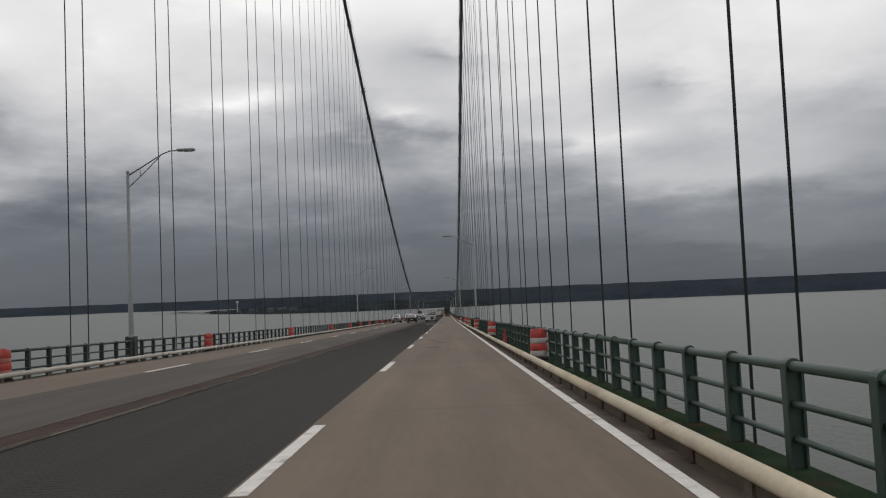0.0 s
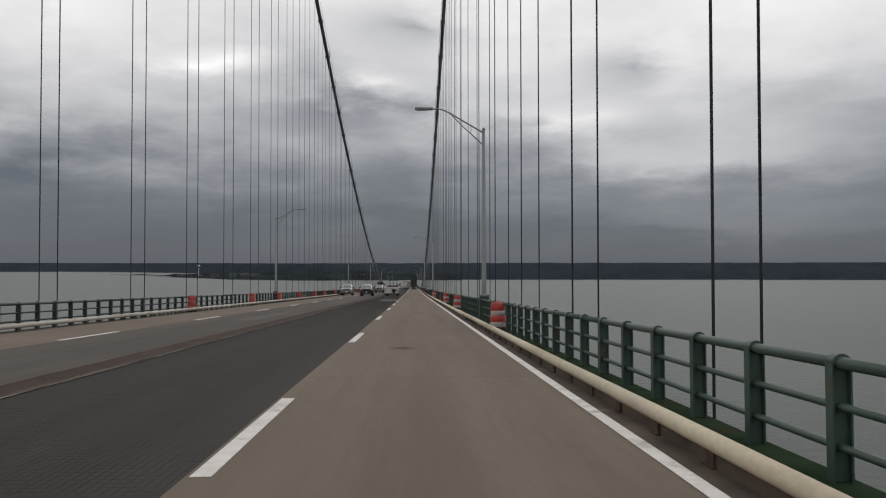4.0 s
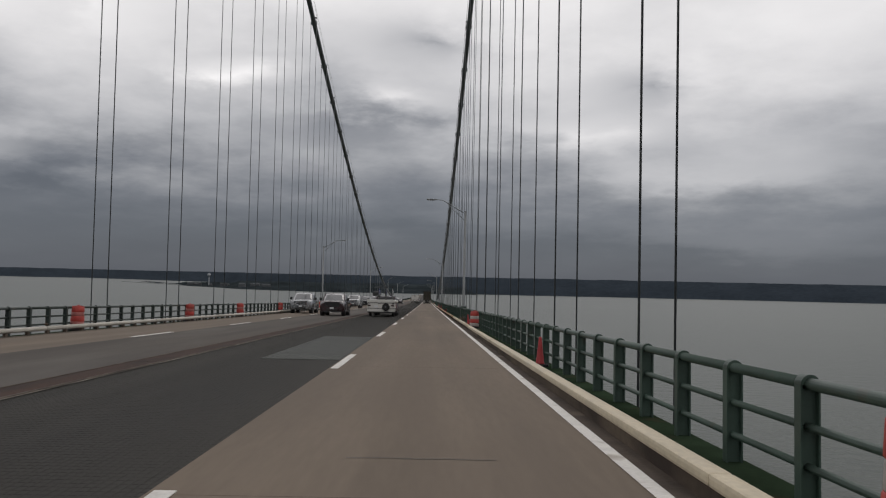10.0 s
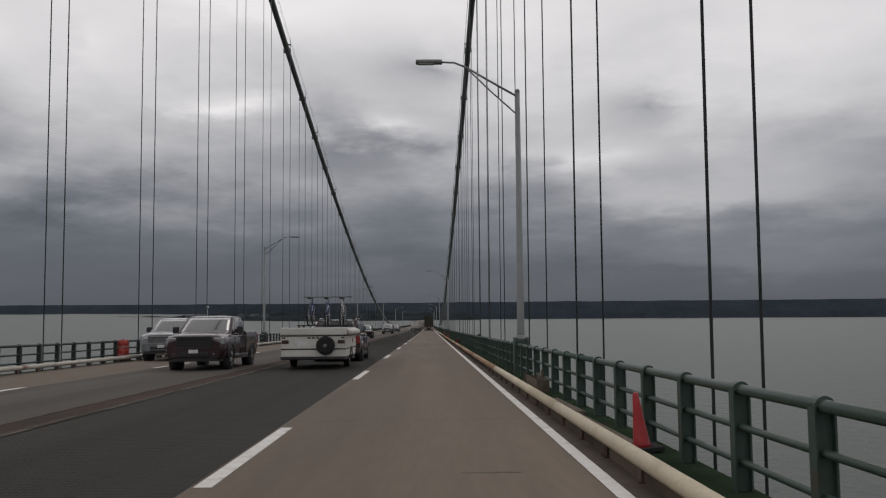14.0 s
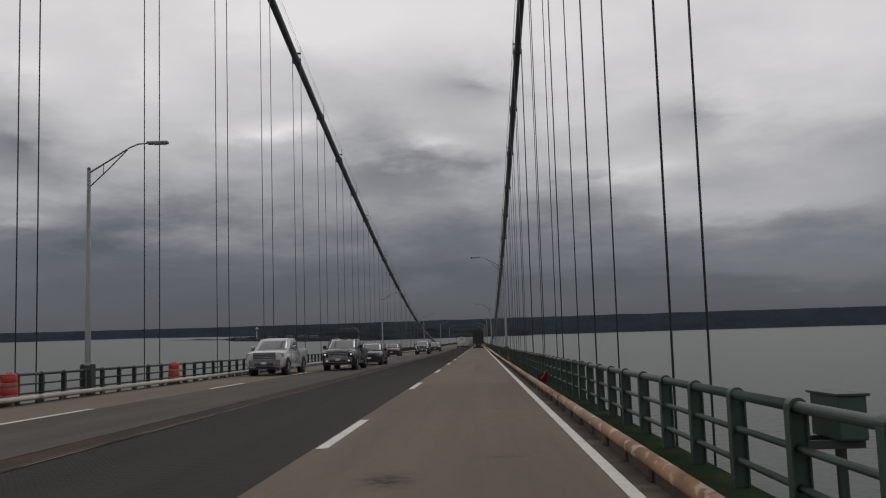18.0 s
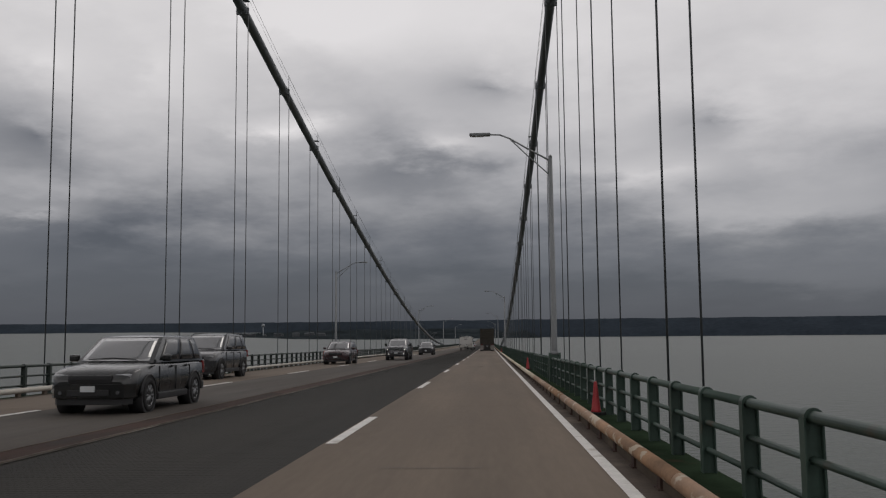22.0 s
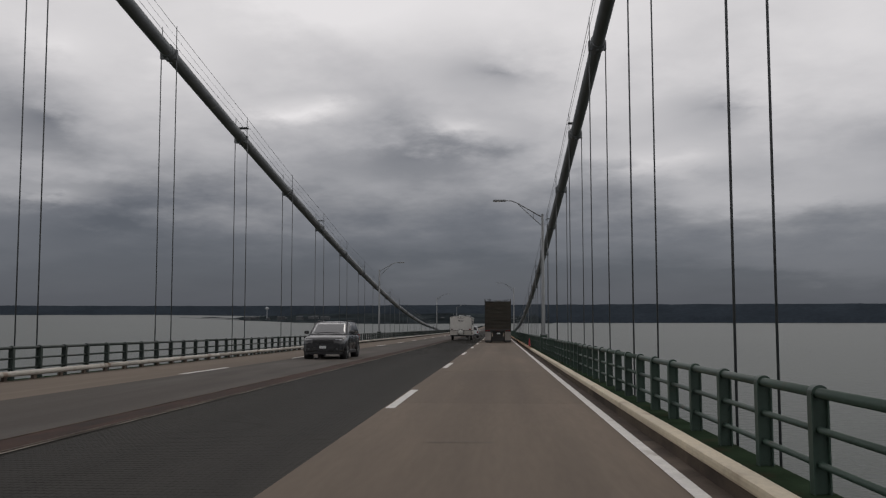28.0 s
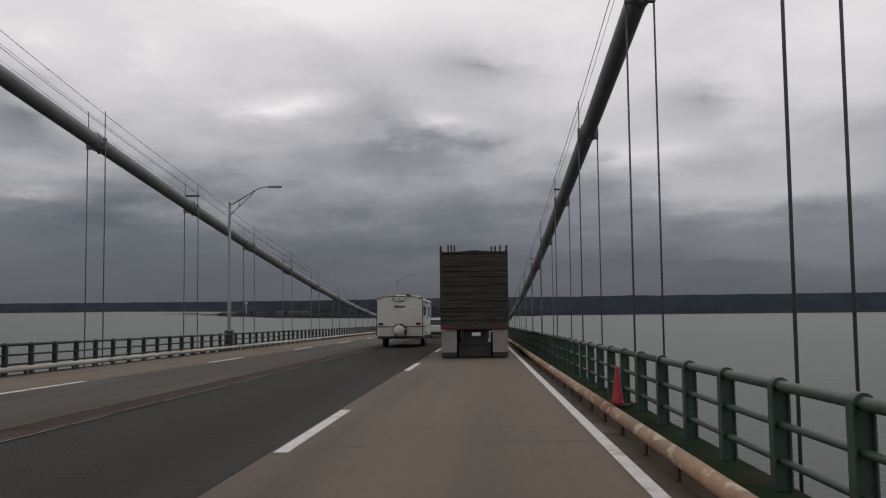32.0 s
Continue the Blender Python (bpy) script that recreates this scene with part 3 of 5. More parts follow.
def curb_section(pipe_mat, label, foot_mat=None, shift=0.5):
    ob = thing("curb_rail", label, "curb rail", "curb rail sections")
    if foot_mat is None:
        # added plate: stands for dirt and the dark shaded gap below the pipe
        part("toe_plate", box(BM(), -0.02, 0.035, 0.004, PITCH - 0.004, -0.03, 0.09), BEAMFACE, ob, "dirty brown plate in place of the shaded gap under the pipe")
    part("pipe", tube(BM(), [(0, 0.003, 0.17), (0, PITCH - 0.003, 0.17)], 0.078, 18), pipe_mat, ob)
    me = None
    for i in range(8):
        y = PITCH * (i + shift) / 8
        if me is None:
            bm = box(BM(), -0.045, 0.045, -0.085, 0.085, -0.03, 0.125)
            box(bm, -0.07, 0.07, -0.11, 0.11, -0.03, 0.0)
            me = mesh_of("stub", bm, foot_mat or RUST)
        part("stub", me, None, ob, loc=(0, y, 0))
    return ob


def railing_section(mat, side):
    ob = thing("railing_section", "green painted steel bridge railing with three pipe rails", "railing", "bridge railing sections")
    part("top_rail", tube(BM(), [(0, 0.002, 0.856), (0, PITCH - 0.002, 0.856)], 0.045, 16), mat, ob)
    for z in (0.552, 0.268):
        part("mid_rail", tube(BM(), [(0, 0.002, z), (0, PITCH - 0.002, z)], 0.031, 8), mat, ob)
    # H-shaped post, with a rounded cap over the top rail
    h = [(-0.072, -0.055), (-0.058, -0.055), (-0.058, -0.008), (0.058, -0.008), (0.058, -0.055), (0.072, -0.055),
         (0.072, 0.055), (0.058, 0.055), (0.058, 0.008), (-0.058, 0.008), (-0.058, 0.055), (-0.072, 0.055)]
    bm = BM()
    ra = [[bm.verts.new((x, y, z)) for x, y in h] for z in (-0.18, 0.853)]
    for i in range(12):
        bm.faces.new((ra[0][i], ra[0][(i + 1) % 12], ra[1][(i + 1) % 12], ra[1][i]))
    bm.faces.new(list(reversed(ra[0])))
    bm.faces.new(ra[1])
    cap = BM()
    arc = [(0.072 * math.cos(a), 0.852 + 0.072 * math.sin(a)) for a in [math.pi * i / 8 for i in range(9)]]
    rb = [[cap.verts.new((x, y, z)) for x, z in arc] for y in (-0.057, 0.057)]
    for i in range(8):
        cap.faces.new((rb[0][i], rb[0][i + 1], rb[1][i + 1], rb[1][i])).smooth = True
    cap.faces.new((rb[0][8], rb[0][0], rb[1][0], rb[1][8]))
    for r in rb:
        cap.faces.new(r)
    cap_me = mesh_of("post_cap", cap, mat)
    me = mesh_of("post", bm, mat)
    for i in range(8):
        post = part("post", me, None, ob, loc=(0, PITCH * i / 8, 0))
        part("post_cap", cap_me, None, post)
    return ob


def curb_beam():
    ob = thing("curb_beam", "square brown steel curb beam with a cream painted top", "curb rail", "curb rail sections")
    part("face", box(BM(), -0.065, 0.075, 0.003, PITCH - 0.003, -0.03, 0.115), BEAMFACE, ob)
    part("top_plate", box(BM(), -0.09, 0.095, 0.003, PITCH - 0.003, 0.115, 0.215, 0.03), CREAM, ob)
    return ob


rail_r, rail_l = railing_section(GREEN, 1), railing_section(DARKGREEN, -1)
curb_a = curb_section(CREAM, "cream painted curb pipe on rusty stubs")
curb_b = curb_section(CREAMRUST, "orange-rusted curb pipe with flakes of cream paint")
curb_c = curb_section(PALEPIPE, "pale painted curb pipe on short stubs", FOOT, 0.12)
beam = curb_beam()


def near_curb(y):
    if 70 < y < 138 or 298 < y < 366:
        return beam
    return curb_b if 170 < y < 262 or y > 366 else curb_a


for i, y in enumerate(PANELS):
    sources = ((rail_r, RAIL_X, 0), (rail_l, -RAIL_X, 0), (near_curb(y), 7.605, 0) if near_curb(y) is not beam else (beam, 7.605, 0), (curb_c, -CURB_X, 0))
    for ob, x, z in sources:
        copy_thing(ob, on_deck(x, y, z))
for ob in (rail_r, rail_l, curb_a, curb_b, curb_c, beam):
    for o in (*ob.children_recursive, ob):
        bpy.data.objects.remove(o)

# railing beyond the hung spans, far off
vs, fs = [], []
for s in (1, -1):
    for a, b in zip(steps(END, FAR, 40), steps(END, FAR, 40)[1:]):
        for z0, z1 in ((0.80, 0.91), (0.555, 0.61), (0.27, 0.33), (-0.05, 0.12)):
            k = len(vs)
            x = s * RAIL_X
            vs += [(x, a, zr(a) + z0), (x, b, zr(b) + z0), (x, b, zr(b) + z1), (x, a, zr(a) + z1), (x + 0.1 * s, a, zr(a) + z1), (x + 0.1 * s, b, zr(b) + z1)]
            fs += [(k, k + 1, k + 2, k + 3), (k + 3, k + 2, k + 5, k + 4)]
    y = END
    while y < 1100:
        k = len(vs)
        x, z = s * RAIL_X, zr(y)
        vs += [(x - 0.07, y, z), (x + 0.07, y, z), (x + 0.07, y, z + 0.9), (x - 0.07, y, z + 0.9), (x - 0.07, y + 0.1, z), (x - 0.07, y + 0.1, z + 0.9)]
        fs += [(k, k + 1, k + 2, k + 3), (k, k + 3, k + 5, k + 4)]
        y += 1.53
me = bpy.data.meshes.new("far_railing")
me.from_pydata(vs, [], fs)
me.materials.append(DARKGREEN)
tagged(part("far_railing", me, None), "green bridge railing running on to the shore", "railing", kind="stuff")

# ================= stiffening truss =================
truss = thing("stiffening_truss", "green steel stiffening truss below the roadway", "bridge truss", kind="structure")
for s in (1, -1):
    part("top_chord", strip(BM(), s * CABLE_X - 0.25, s * CABLE_X + 0.25, steps(START, FAR, 30), -1.6, 0.5), DARKGREEN, truss)
    part("bottom_chord", strip(BM(), s * CABLE_X - 0.25, s * CABLE_X + 0.25, steps(START, FAR, 30), -10.2, 0.5), DARKGREEN, truss)
floor_me = mesh_of("floor_beam", box(BM(), -10.5, 10.5, -0.2, 0.2, -2.7, -1.45), DARKGREEN)
upright_me = mesh_of("upright", box(BM(), -0.2, 0.2, -0.2, 0.2, -10, -1.5), DARKGREEN)
for y in PANELS:
    part("floor_beam", floor_me, None, truss, loc=(0, y, zr(y)))
    for s in (1, -1):
        part("upright", upright_me, None, truss, loc=(s * CABLE_X, y, zr(y)))
for k in range(9):
    y = END + 10 + 110 * k
    bm = box(BM(), -9, -5, y - 3, y + 3, WATER_Z - 2, zr(y) - 1.2, 0.4)
    box(bm, 5, 9, y - 3, y + 3, WATER_Z - 2, zr(y) - 1.2, 0.4)
    box(bm, -10.5, 10.5, y - 2.5, y + 2.5, zr(y) - 3.5, zr(y) - 1.3, 0.2)
    tagged(part("pier", bm, CONCRETE), "concrete bridge pier standing in the lake", "pier", "piers of the approach spans")

# ================= main cables and hangers =================
for s in (1, -1):
    main = thing("main_cable", "thick dark grey suspension cable with rope handrails above", "suspension cable")
    pts = [(s * CABLE_X, y, zc(y)) for y in steps(START - 40, 620, PITCH / 2)]
    part("cable", tube(BM(), pts, 0.31, 14), CABLE, main)
    for o in (-0.36, 0.36):
        wire = [(s * CABLE_X + o, y, zc(y) + 1.28 - 0.10 * math.sin(math.pi * ((y - FIRST) / (2 * PITCH) % 1))) for y in steps(START - 40, 545, PITCH / 4)]
        part("handrail_rope", tube(BM(), wire, 0.013, 4), ROPE, main)
        wire = [(p[0], p[1], p[2] - 0.45) for p in wire]
        part("handrail_rope", tube(BM(), wire, 0.008, 4), ROPE, main)
    for k in range(-4, 45, 1):
        y = FIRST + k * PITCH
        slope = math.atan((zc(y + 0.5) - zc(y - 0.5)))
        hang = thing("suspender", "pair of dark steel hanger ropes clamped to the main cable", "suspender cable", "hanger ropes", at=Matrix.Translation((s * CABLE_X, y, zc(y))))
        bottom = zr(y) - 1.6 - zc(y)
        for o in (-0.385, 0.385):
            part("rope", tube(BM(), [(o, 0, bottom), (o, 0, 0.0)], 0.027, 6), ROPE, hang)
            part("socket", tube(BM(), [(o, 0, bottom - 0.05), (o, 0, bottom + 0.15), (o, 0, bottom + 0.25)], [0.09, 0.08, 0.04], 8), ROPE, hang)
        bm = tube(BM(), [(0, -0.42, -0.42 * math.tan(slope)), (0, -0.36, -0.36 * math.tan(slope)), (0, 0.36, 0.36 * math.tan(slope)), (0, 0.42, 0.42 * math.tan(slope))], [0.33, 0.355, 0.355, 0.33], 14)
        box(bm, -0.42, 0.42, -0.09, 0.09, -0.30, 0.16, 0)
        for yb in (-0.26, 0.26):
            box(bm, -0.06, 0.06, yb - 0.05, yb + 0.05, yb * math.tan(slope) - 0.42, yb * math.tan(slope) - 0.30, 0)
        part("cable_band", bm, CABLE, hang)
        if k % 2 == 0 or k > 20:
            for o in (-0.36, 0.36):
                part("handrail_post", tube(BM(), [(o, 0, 0.1), (o, 0, 1.32)], 0.02, 6), ROPE, hang)
            if k % 2 == 0:
                part("step_plate", box(BM(), -0.42, 0.42, -0.25, 0.25, 0.62, 0.66), ROPE, hang)

# ================= street lamps =================


def street_lamp(s):
    """s: which way its arm reaches, over the road."""
    ob = thing("street_lamp", "grey aluminium lamp post with trussed arm on a green pedestal", "street lamp", "lamp posts along the railings")
    ped = part("pedestal", box(BM(), -0.15, 0.15, -0.13, 0.13, -0.15, 1.00, 0.01), GREEN if s < 0 else DARKGREEN, ob, "green steel pedestal box")
    for x in (-0.18, 0.18):
        bm = BM()
        outline = [(-0.19, -0.15), (0.19, -0.15), (0.19, 0.98), (0.13, 1.07), (-0.13, 1.07), (-0.19, 0.98)]
        loft(bm, [[(x + o, y, z) for y, z in outline] for o in (-0.03, 0.03)], smooth=False)
        part("side_plate", bm, GREEN if s < 0 else DARKGREEN, ped)
    part("collar", lathe(BM(), [(0.15, 1.0), (0.15, 1.05), (0.128, 1.09), (0.126, 1.14)], 16), ALU, ob)
    part("pole", tube(BM(), [(0, 0, 1.0), (0, 0, 1.2), (0, 0, 8.25)], [0.125, 0.108, 0.068], 16), ALU, ob)
    part("pole_cap", tube(BM(), [(0, 0, 8.25), (0, 0, 8.33)], [0.08, 0.03], 12), ALU, ob)
    part("arm", tube(BM(), [(0, 0, 8.1), (s * 0.9, 0, 8.62), (s * 1.5, 0, 8.98), (s * 1.85, 0, 9.12), (s * 2.3, 0, 9.14)], [0.035, 0.033, 0.03, 0.03, 0.028], 8), ALU, ob)
    part("brace", tube(BM(), [(0, 0, 7.55), (s * 0.8, 0, 8.28), (s * 1.45, 0, 8.92)], 0.024, 6), ALU, ob)
    part("strut", tube(BM(), [(s * 0.55, 0, 8.06), (s * 0.55, 0, 8.42)], 0.015, 6), ALU, ob)
    bm = box(BM(), min(s * 2.2, s * 2.98), max(s * 2.2, s * 2.98), -0.14, 0.14, 9.09, 9.19, 0.035)
    head = part("lamp_head", bm, ALU, ob)
    part("lens", box(BM(), min(s * 2.45, s * 2.9), max(s * 2.45, s * 2.9), -0.10, 0.10, 9.07, 9.095), PALE, head)
    return ob


lamp_r, lamp_l = street_lamp(-1), street_lamp(1)
lamp_r.matrix_basis = Matrix.Translation((8.31, 72.7, zr(72.7)))
lamp_l.matrix_basis = Matrix.Translation((-8.33, 24.5, zr(24.5)))
for k in (1, 2, 3, 4, 5, 6):
    y = 72.7 + 97.95 * k
    copy_thing(lamp_r, Matrix.Translation((8.31, y, zr(y))))
    y = 24.5 + 97.95 * k
    copy_thing(lamp_l, Matrix.Translation((-8.33, y, zr(y))))

# ================= work-zone barrels and cones =================


def barrel(band_mat, label, low):
    """low: how far the lowest section is sunk into the ring base."""
    ob = thing("traffic_barrel", label, "traffic barrel", "barrels along the curbs")
    rad = lambda z: 0.272 - 0.045 * (z + low)
    levels = [0.05] + [z - low for z in (0.20, 0.36, 0.56, 0.72, 0.93)]
    top = levels[-1]
    for i, (a, b) in enumerate(zip(levels, levels[1:])):
        inset = 0.006 * (i % 2)
        part("reflective_band" if i % 2 else "drum_section", lathe(BM(), [(rad(a) - inset - 0.008, a), (rad(a) - inset, a + 0.012), (rad(b) - inset, b - 0.012), (rad(b) - inset - 0.008, b)], 22),
             band_mat if i % 2 else ORANGE if i else SHADEGRIME, ob, "" if i else "grimy lower section, darkened for shade")
    part("lid", lathe(BM(), [(0.215, top - 0.005), (0.226, top + 0.005), (0.220, top + 0.03), (0.12, top + 0.038)], 22), ORANGE, ob)
    part("handle", tube(BM(), [(-0.115, 0, top + 0.02), (-0.105, 0, top + 0.065), (0.105, 0, top + 0.065), (0.115, 0, top + 0.02)], 0.017, 6), ORANGE, ob)
    part("base", lathe(BM(), [(0.33, 0.0), (0.34, 0.03), (0.32, 0.07), (0.24, 0.08)], 22), RUBBER, ob, "black rubber ring base")
    return ob


def cone():
    ob = thing("traffic_cone", "slim red-orange traffic cone on a black base", "traffic cone", "cones behind the curb")
    part("body", lathe(BM(), [(0.105, 0.05), (0.092, 0.08), (0.060, 0.34), (0.033, 0.595), (0.028, 0.62), (0.016, 0.63)], 18), REDCONE, ob)
    part("base", box(BM(), -0.19, 0.19, -0.19, 0.19, 0.0, 0.05, 0.012), RUBBER, ob, "black rubber base")
    return ob


drum, tall_cone = barrel(REFLECT, "orange plastic traffic drum with white reflective bands", 0.10), cone()
red_drum = barrel(REDBAND, "red plastic traffic drum with dull reddish bands", 0.0)
turn = random.Random(3)
used = set()
for x, ys in ((8.0, (11.2, 37.6, 63.2, 89.7, 107.7, 149.2)),
              (-8.0, (12.7, 35.6, 62.0, 88.0, 107.9, 122.1, 137.8, 153.9, 167.5, 185.0, 198.5, 214.4, 228.5, 242.5, 256.9, 270.5, 311.6, 321.8))):
    for y in ys:
        m = on_deck(x, y, 0.032 if x > 0 else -0.048, turn.uniform(0, 360)) @ pose(0, 0, 0, turn.uniform(-2.5, 2.5), turn.uniform(-2.5, 2.5), 0)
        source = drum if x > 0 else red_drum
        if source in used:
            copy_thing(source, m)
        else:
            source.matrix_basis = m
            used.add(source)
for i, y in enumerate((25.6, 91.6, 122.5, 154.9, 253.6, 283.7, 381.3)):
    m = on_deck(7.98, y, 0.032, turn.uniform(0, 90)) @ pose(0, 0, 0, 0, 0 if y != 154.9 else -6, 0)
    if i == 0:
        tall_cone.matrix_basis = m
    else:
        copy_thing(tall_cone, m)
lean = copy_thing(tall_cone, on_deck(8.02, 218.9, 0.11, 0) @ pose(0, 0, 0, 62, 0, 12))
tagged(lean, "red-orange traffic cone tipped over against the curb")

# ================= water tower on the far point =================
tower = thing("water_tower", "pale water tower on the far wooded shore", "water tower", at=Matrix.Translation((-743.5, 3140, WATER_Z + 9.5)))
part("tank", lathe(BM(), [(1.5, 33), (3.5, 34), (5.3, 36.5), (5.3, 39.5), (4.2, 42), (1.5, 43.4)], 20), TOWER, tower)
part("stem", lathe(BM(), [(2.4, -8), (1.2, 6), (1.0, 33)], 14), TOWER, tower)

# ================= things left on and beside the walkway =================
sign = thing("equipment_box", "green steel equipment box on a bracket outside the railing", "equipment box", at=on_deck(8.52, 195.35, -0.03))
part("cabinet", box(BM(), -0.10, 0.10, -0.27, 0.27, 0.66, 0.97, 0.015), GREEN, sign)
part("lid", box(BM(), -0.12, 0.12, -0.29, 0.29, 0.97, 0.99, 0.004), DARKGREEN, sign)
for y in (-0.17, 0.17):
    part("bracket", box(BM(), -0.28, 0.10, y - 0.03, y + 0.03, 0.60, 0.66), DARKGREEN, sign)
part("leg", box(BM(), -0.03, 0.03, -0.03, 0.03, -0.2, 0.6), DARKGREEN, sign)
hose = thing("cable_loop", "black cable looped over the top rail", "cable", at=on_deck(8.27, 191.3))
part("cable", tube(BM(), [(0.02, 1.1, 0.55), (0.05, 0.75, 0.66), (0.06, 0.40, 0.78), (0.04, 0.1, 0.92), (0.0, -0.15, 0.985), (-0.05, -0.35, 0.95), (-0.09, -0.42, 0.86)], 0.017, 7), RUBBER, hose)
for y in (-0.05, 0.03, 0.11):
    part("tie", tube(BM(), [(0.066 * math.cos(a), y - 0.9, 0.856 + 0.052 * math.sin(a)) for a in [2 * math.pi * i / 12 for i in range(13)]], 0.008, 5, caps=False), RUBBER, hose)
WOOD = material("grey_weathered_plank", (0.15, 0.12, 0.09), 0.85, vary=0.2, scale=3, fine=25, bump=0.4, stretch=(3, 0.6, 3), stain=(0.10, 0.08, 0.06))
for y, l, x in ((155.2, 3.6, 7.92), (158.9, 2.6, 7.98)):
    tagged(part("plank", box(BM(), -0.10, 0.10, 0, l, 0.0, 0.045, 0.006), WOOD), "weathered wooden plank lying on the walkway", "plank", "planks on the walkway").matrix_basis = on_deck(x, y, 0.034, 1.2)
trough = thing("wooden_trough", "open wooden trough of weathered boards with an upright post", "trough", at=on_deck(7.99, 163.35, 0.034))
for x in (-0.13, 0.115):
    for z in (0.0, 0.135):
        part("side_board", box(BM(), x, x + 0.02, 0, 2.0, z, z + 0.125, 0.003), WOOD, trough)
for y in (0.0, 1.98):
    part("end_board", box(BM(), -0.11, 0.115, y, y + 0.02, 0.0, 0.25, 0.003), WOOD, trough)
# bottom takes dark RUST, not WOOD, to paint the shade inside
part("bottom_board", box(BM(), -0.11, 0.115, 0.02, 1.98, 0.0, 0.02), RUST, trough)
part("post", box(BM(), -0.045, 0.0, -0.05, -0.005, 0.0, 0.47, 0.004), WOOD, trough)
part("far_post", box(BM(), -0.165, -0.13, 1.95, 1.99, 0.0, 0.32, 0.004), WOOD, trough)
part("brace", tube(BM(), [(-0.10, 0.36, 0.03), (-0.05, 0.02, 0.24)], 0.02, 6), WOOD, trough)
# ================= vehicles =================


def paint(name, colour, metal=0.05):
    return material(name, colour, 0.26, metal=metal, vary=0.06, scale=0.8, fine=30, bump=0.0, coat=0.6, stain=tuple(0.75 * c + 0.02 for c in colour), stain_at=(0.6, 0.85), fine_vary=0.05)


MAROON = paint("dark_maroon_paint", (0.028, 0.010, 0.013))
WINE = paint("deep_wine_paint", (0.030, 0.008, 0.010))
BLACKCAR = paint("black_car_paint", (0.007, 0.008, 0.008))
GREYCAR = paint("dark_grey_paint", (0.020, 0.021, 0.023))
SILVERCAR = paint("silver_paint", (0.32, 0.33, 0.34), 0.5)
WHITECAR = paint("white_car_paint", (0.50, 0.51, 0.51), 0.0)
GLASS = material("dark_tinted_glass", (0.012, 0.014, 0.016), 0.13, vary=0.1, scale=2, fine=10, bump=0.0, coat=0.3)
WINDSHIELD = material("windshield_glass", (0.018, 0.020, 0.022), 0.13, vary=0.1, scale=2, fine=10, bump=0.0, coat=1.0)
WINDSHIELD.node_tree.nodes["Principled BSDF"].inputs["IOR"].default_value = 3.0
LITLENS = material("lit_lamp_lens", (0.8, 0.8, 0.78), 0.2, vary=0.05, scale=6, fine=30, bump=0.0, coat=0.6)
LITLENS.node_tree.nodes["Principled BSDF"].inputs["Emission Color"].default_value = (1, 0.96, 0.88, 1)
LITLENS.node_tree.nodes["Principled BSDF"].inputs["Emission Strength"].default_value = 0.8
CHROME = material("chrome_trim", (0.45, 0.46, 0.47), 0.16, metal=0.95, vary=0.05, scale=3, fine=20, bump=0.0)
TRIM = material("black_plastic_trim", (0.02, 0.02, 0.021), 0.6, vary=0.15, scale=5, fine=40, bump=0.1)
REDLENS = material("red_lamp_lens", (0.20, 0.012, 0.012), 0.25, vary=0.1, scale=6, fine=30, bump=0.0, coat=0.5)
DARKLENS = material("dark_red_lamp_lens", (0.045, 0.018, 0.018), 0.3, vary=0.15, scale=6, fine=30, bump=0.0, coat=0.4)
DIMLENS = material("smoked_lamp_lens", (0.10, 0.105, 0.11), 0.2, vary=0.1, scale=6, fine=30, bump=0.0, coat=0.6)
CLEARLENS = material("clear_lamp_lens", (0.30, 0.31, 0.32), 0.15, vary=0.1, scale=6, fine=30, bump=0.0, coat=0.6)
RIM = material("alloy_rim", (0.20, 0.205, 0.21), 0.4, metal=0.8, vary=0.1, scale=6, fine=30, bump=0.0)
RVSKIN = material("off_white_trailer_skin", (0.63, 0.615, 0.575), 0.45, vary=0.05, scale=0.6, fine=12, bump=0.05, stain=(0.52, 0.49, 0.45), stain_at=(0.60, 0.85), stain_scale=0.7, stretch=(1, 1, 0.5))
RVLOW = material("pale_lower_trailer_skin", (0.55, 0.52, 0.47), 0.5, vary=0.06, scale=0.8, fine=12, bump=0.05, stain=(0.36, 0.31, 0.27), stain_at=(0.55, 0.8), stain_scale=0.9)
CAMPER = material("white_camper_shell", (0.58, 0.57, 0.53), 0.5, vary=0.05, scale=0.8, fine=12, bump=0.05, stain=(0.44, 0.41, 0.37), stain_at=(0.58, 0.85))
COVERCLOTH = material("white_vinyl_cover", (0.62, 0.61, 0.57), 0.6, vary=0.12, scale=4, fine=20, bump=0.4)
LOAD = material("dark_weathered_boards", (0.062, 0.057, 0.047), 0.95, vary=0.25, scale=2.0, fine=20, bump=0.4, stain=(0.082, 0.062, 0.050), stain_at=(0.55, 0.75), stretch=(0.4, 1, 3), random=0.10)
MUDFLAP = material("grey_mud_flap", (0.27, 0.25, 0.23), 0.8, vary=0.15, scale=2, fine=15, bump=0.1, stain=(0.16, 0.14, 0.12), stain_at=(0.55, 0.8))
DARKSTEEL = material("dark_greasy_steel", (0.028, 0.027, 0.026), 0.7, vary=0.3, scale=2, fine=20, bump=0.2)
BIKEBLUE = paint("blue_bike_paint", (0.02, 0.035, 0.16))
BIKEGREY = paint("silver_bike_paint", (0.30, 0.31, 0.32))
LOADCLOTH = material("dark_tarpaulin", (0.020, 0.021, 0.022), 0.6, vary=0.2, scale=3, fine=20, bump=0.4)
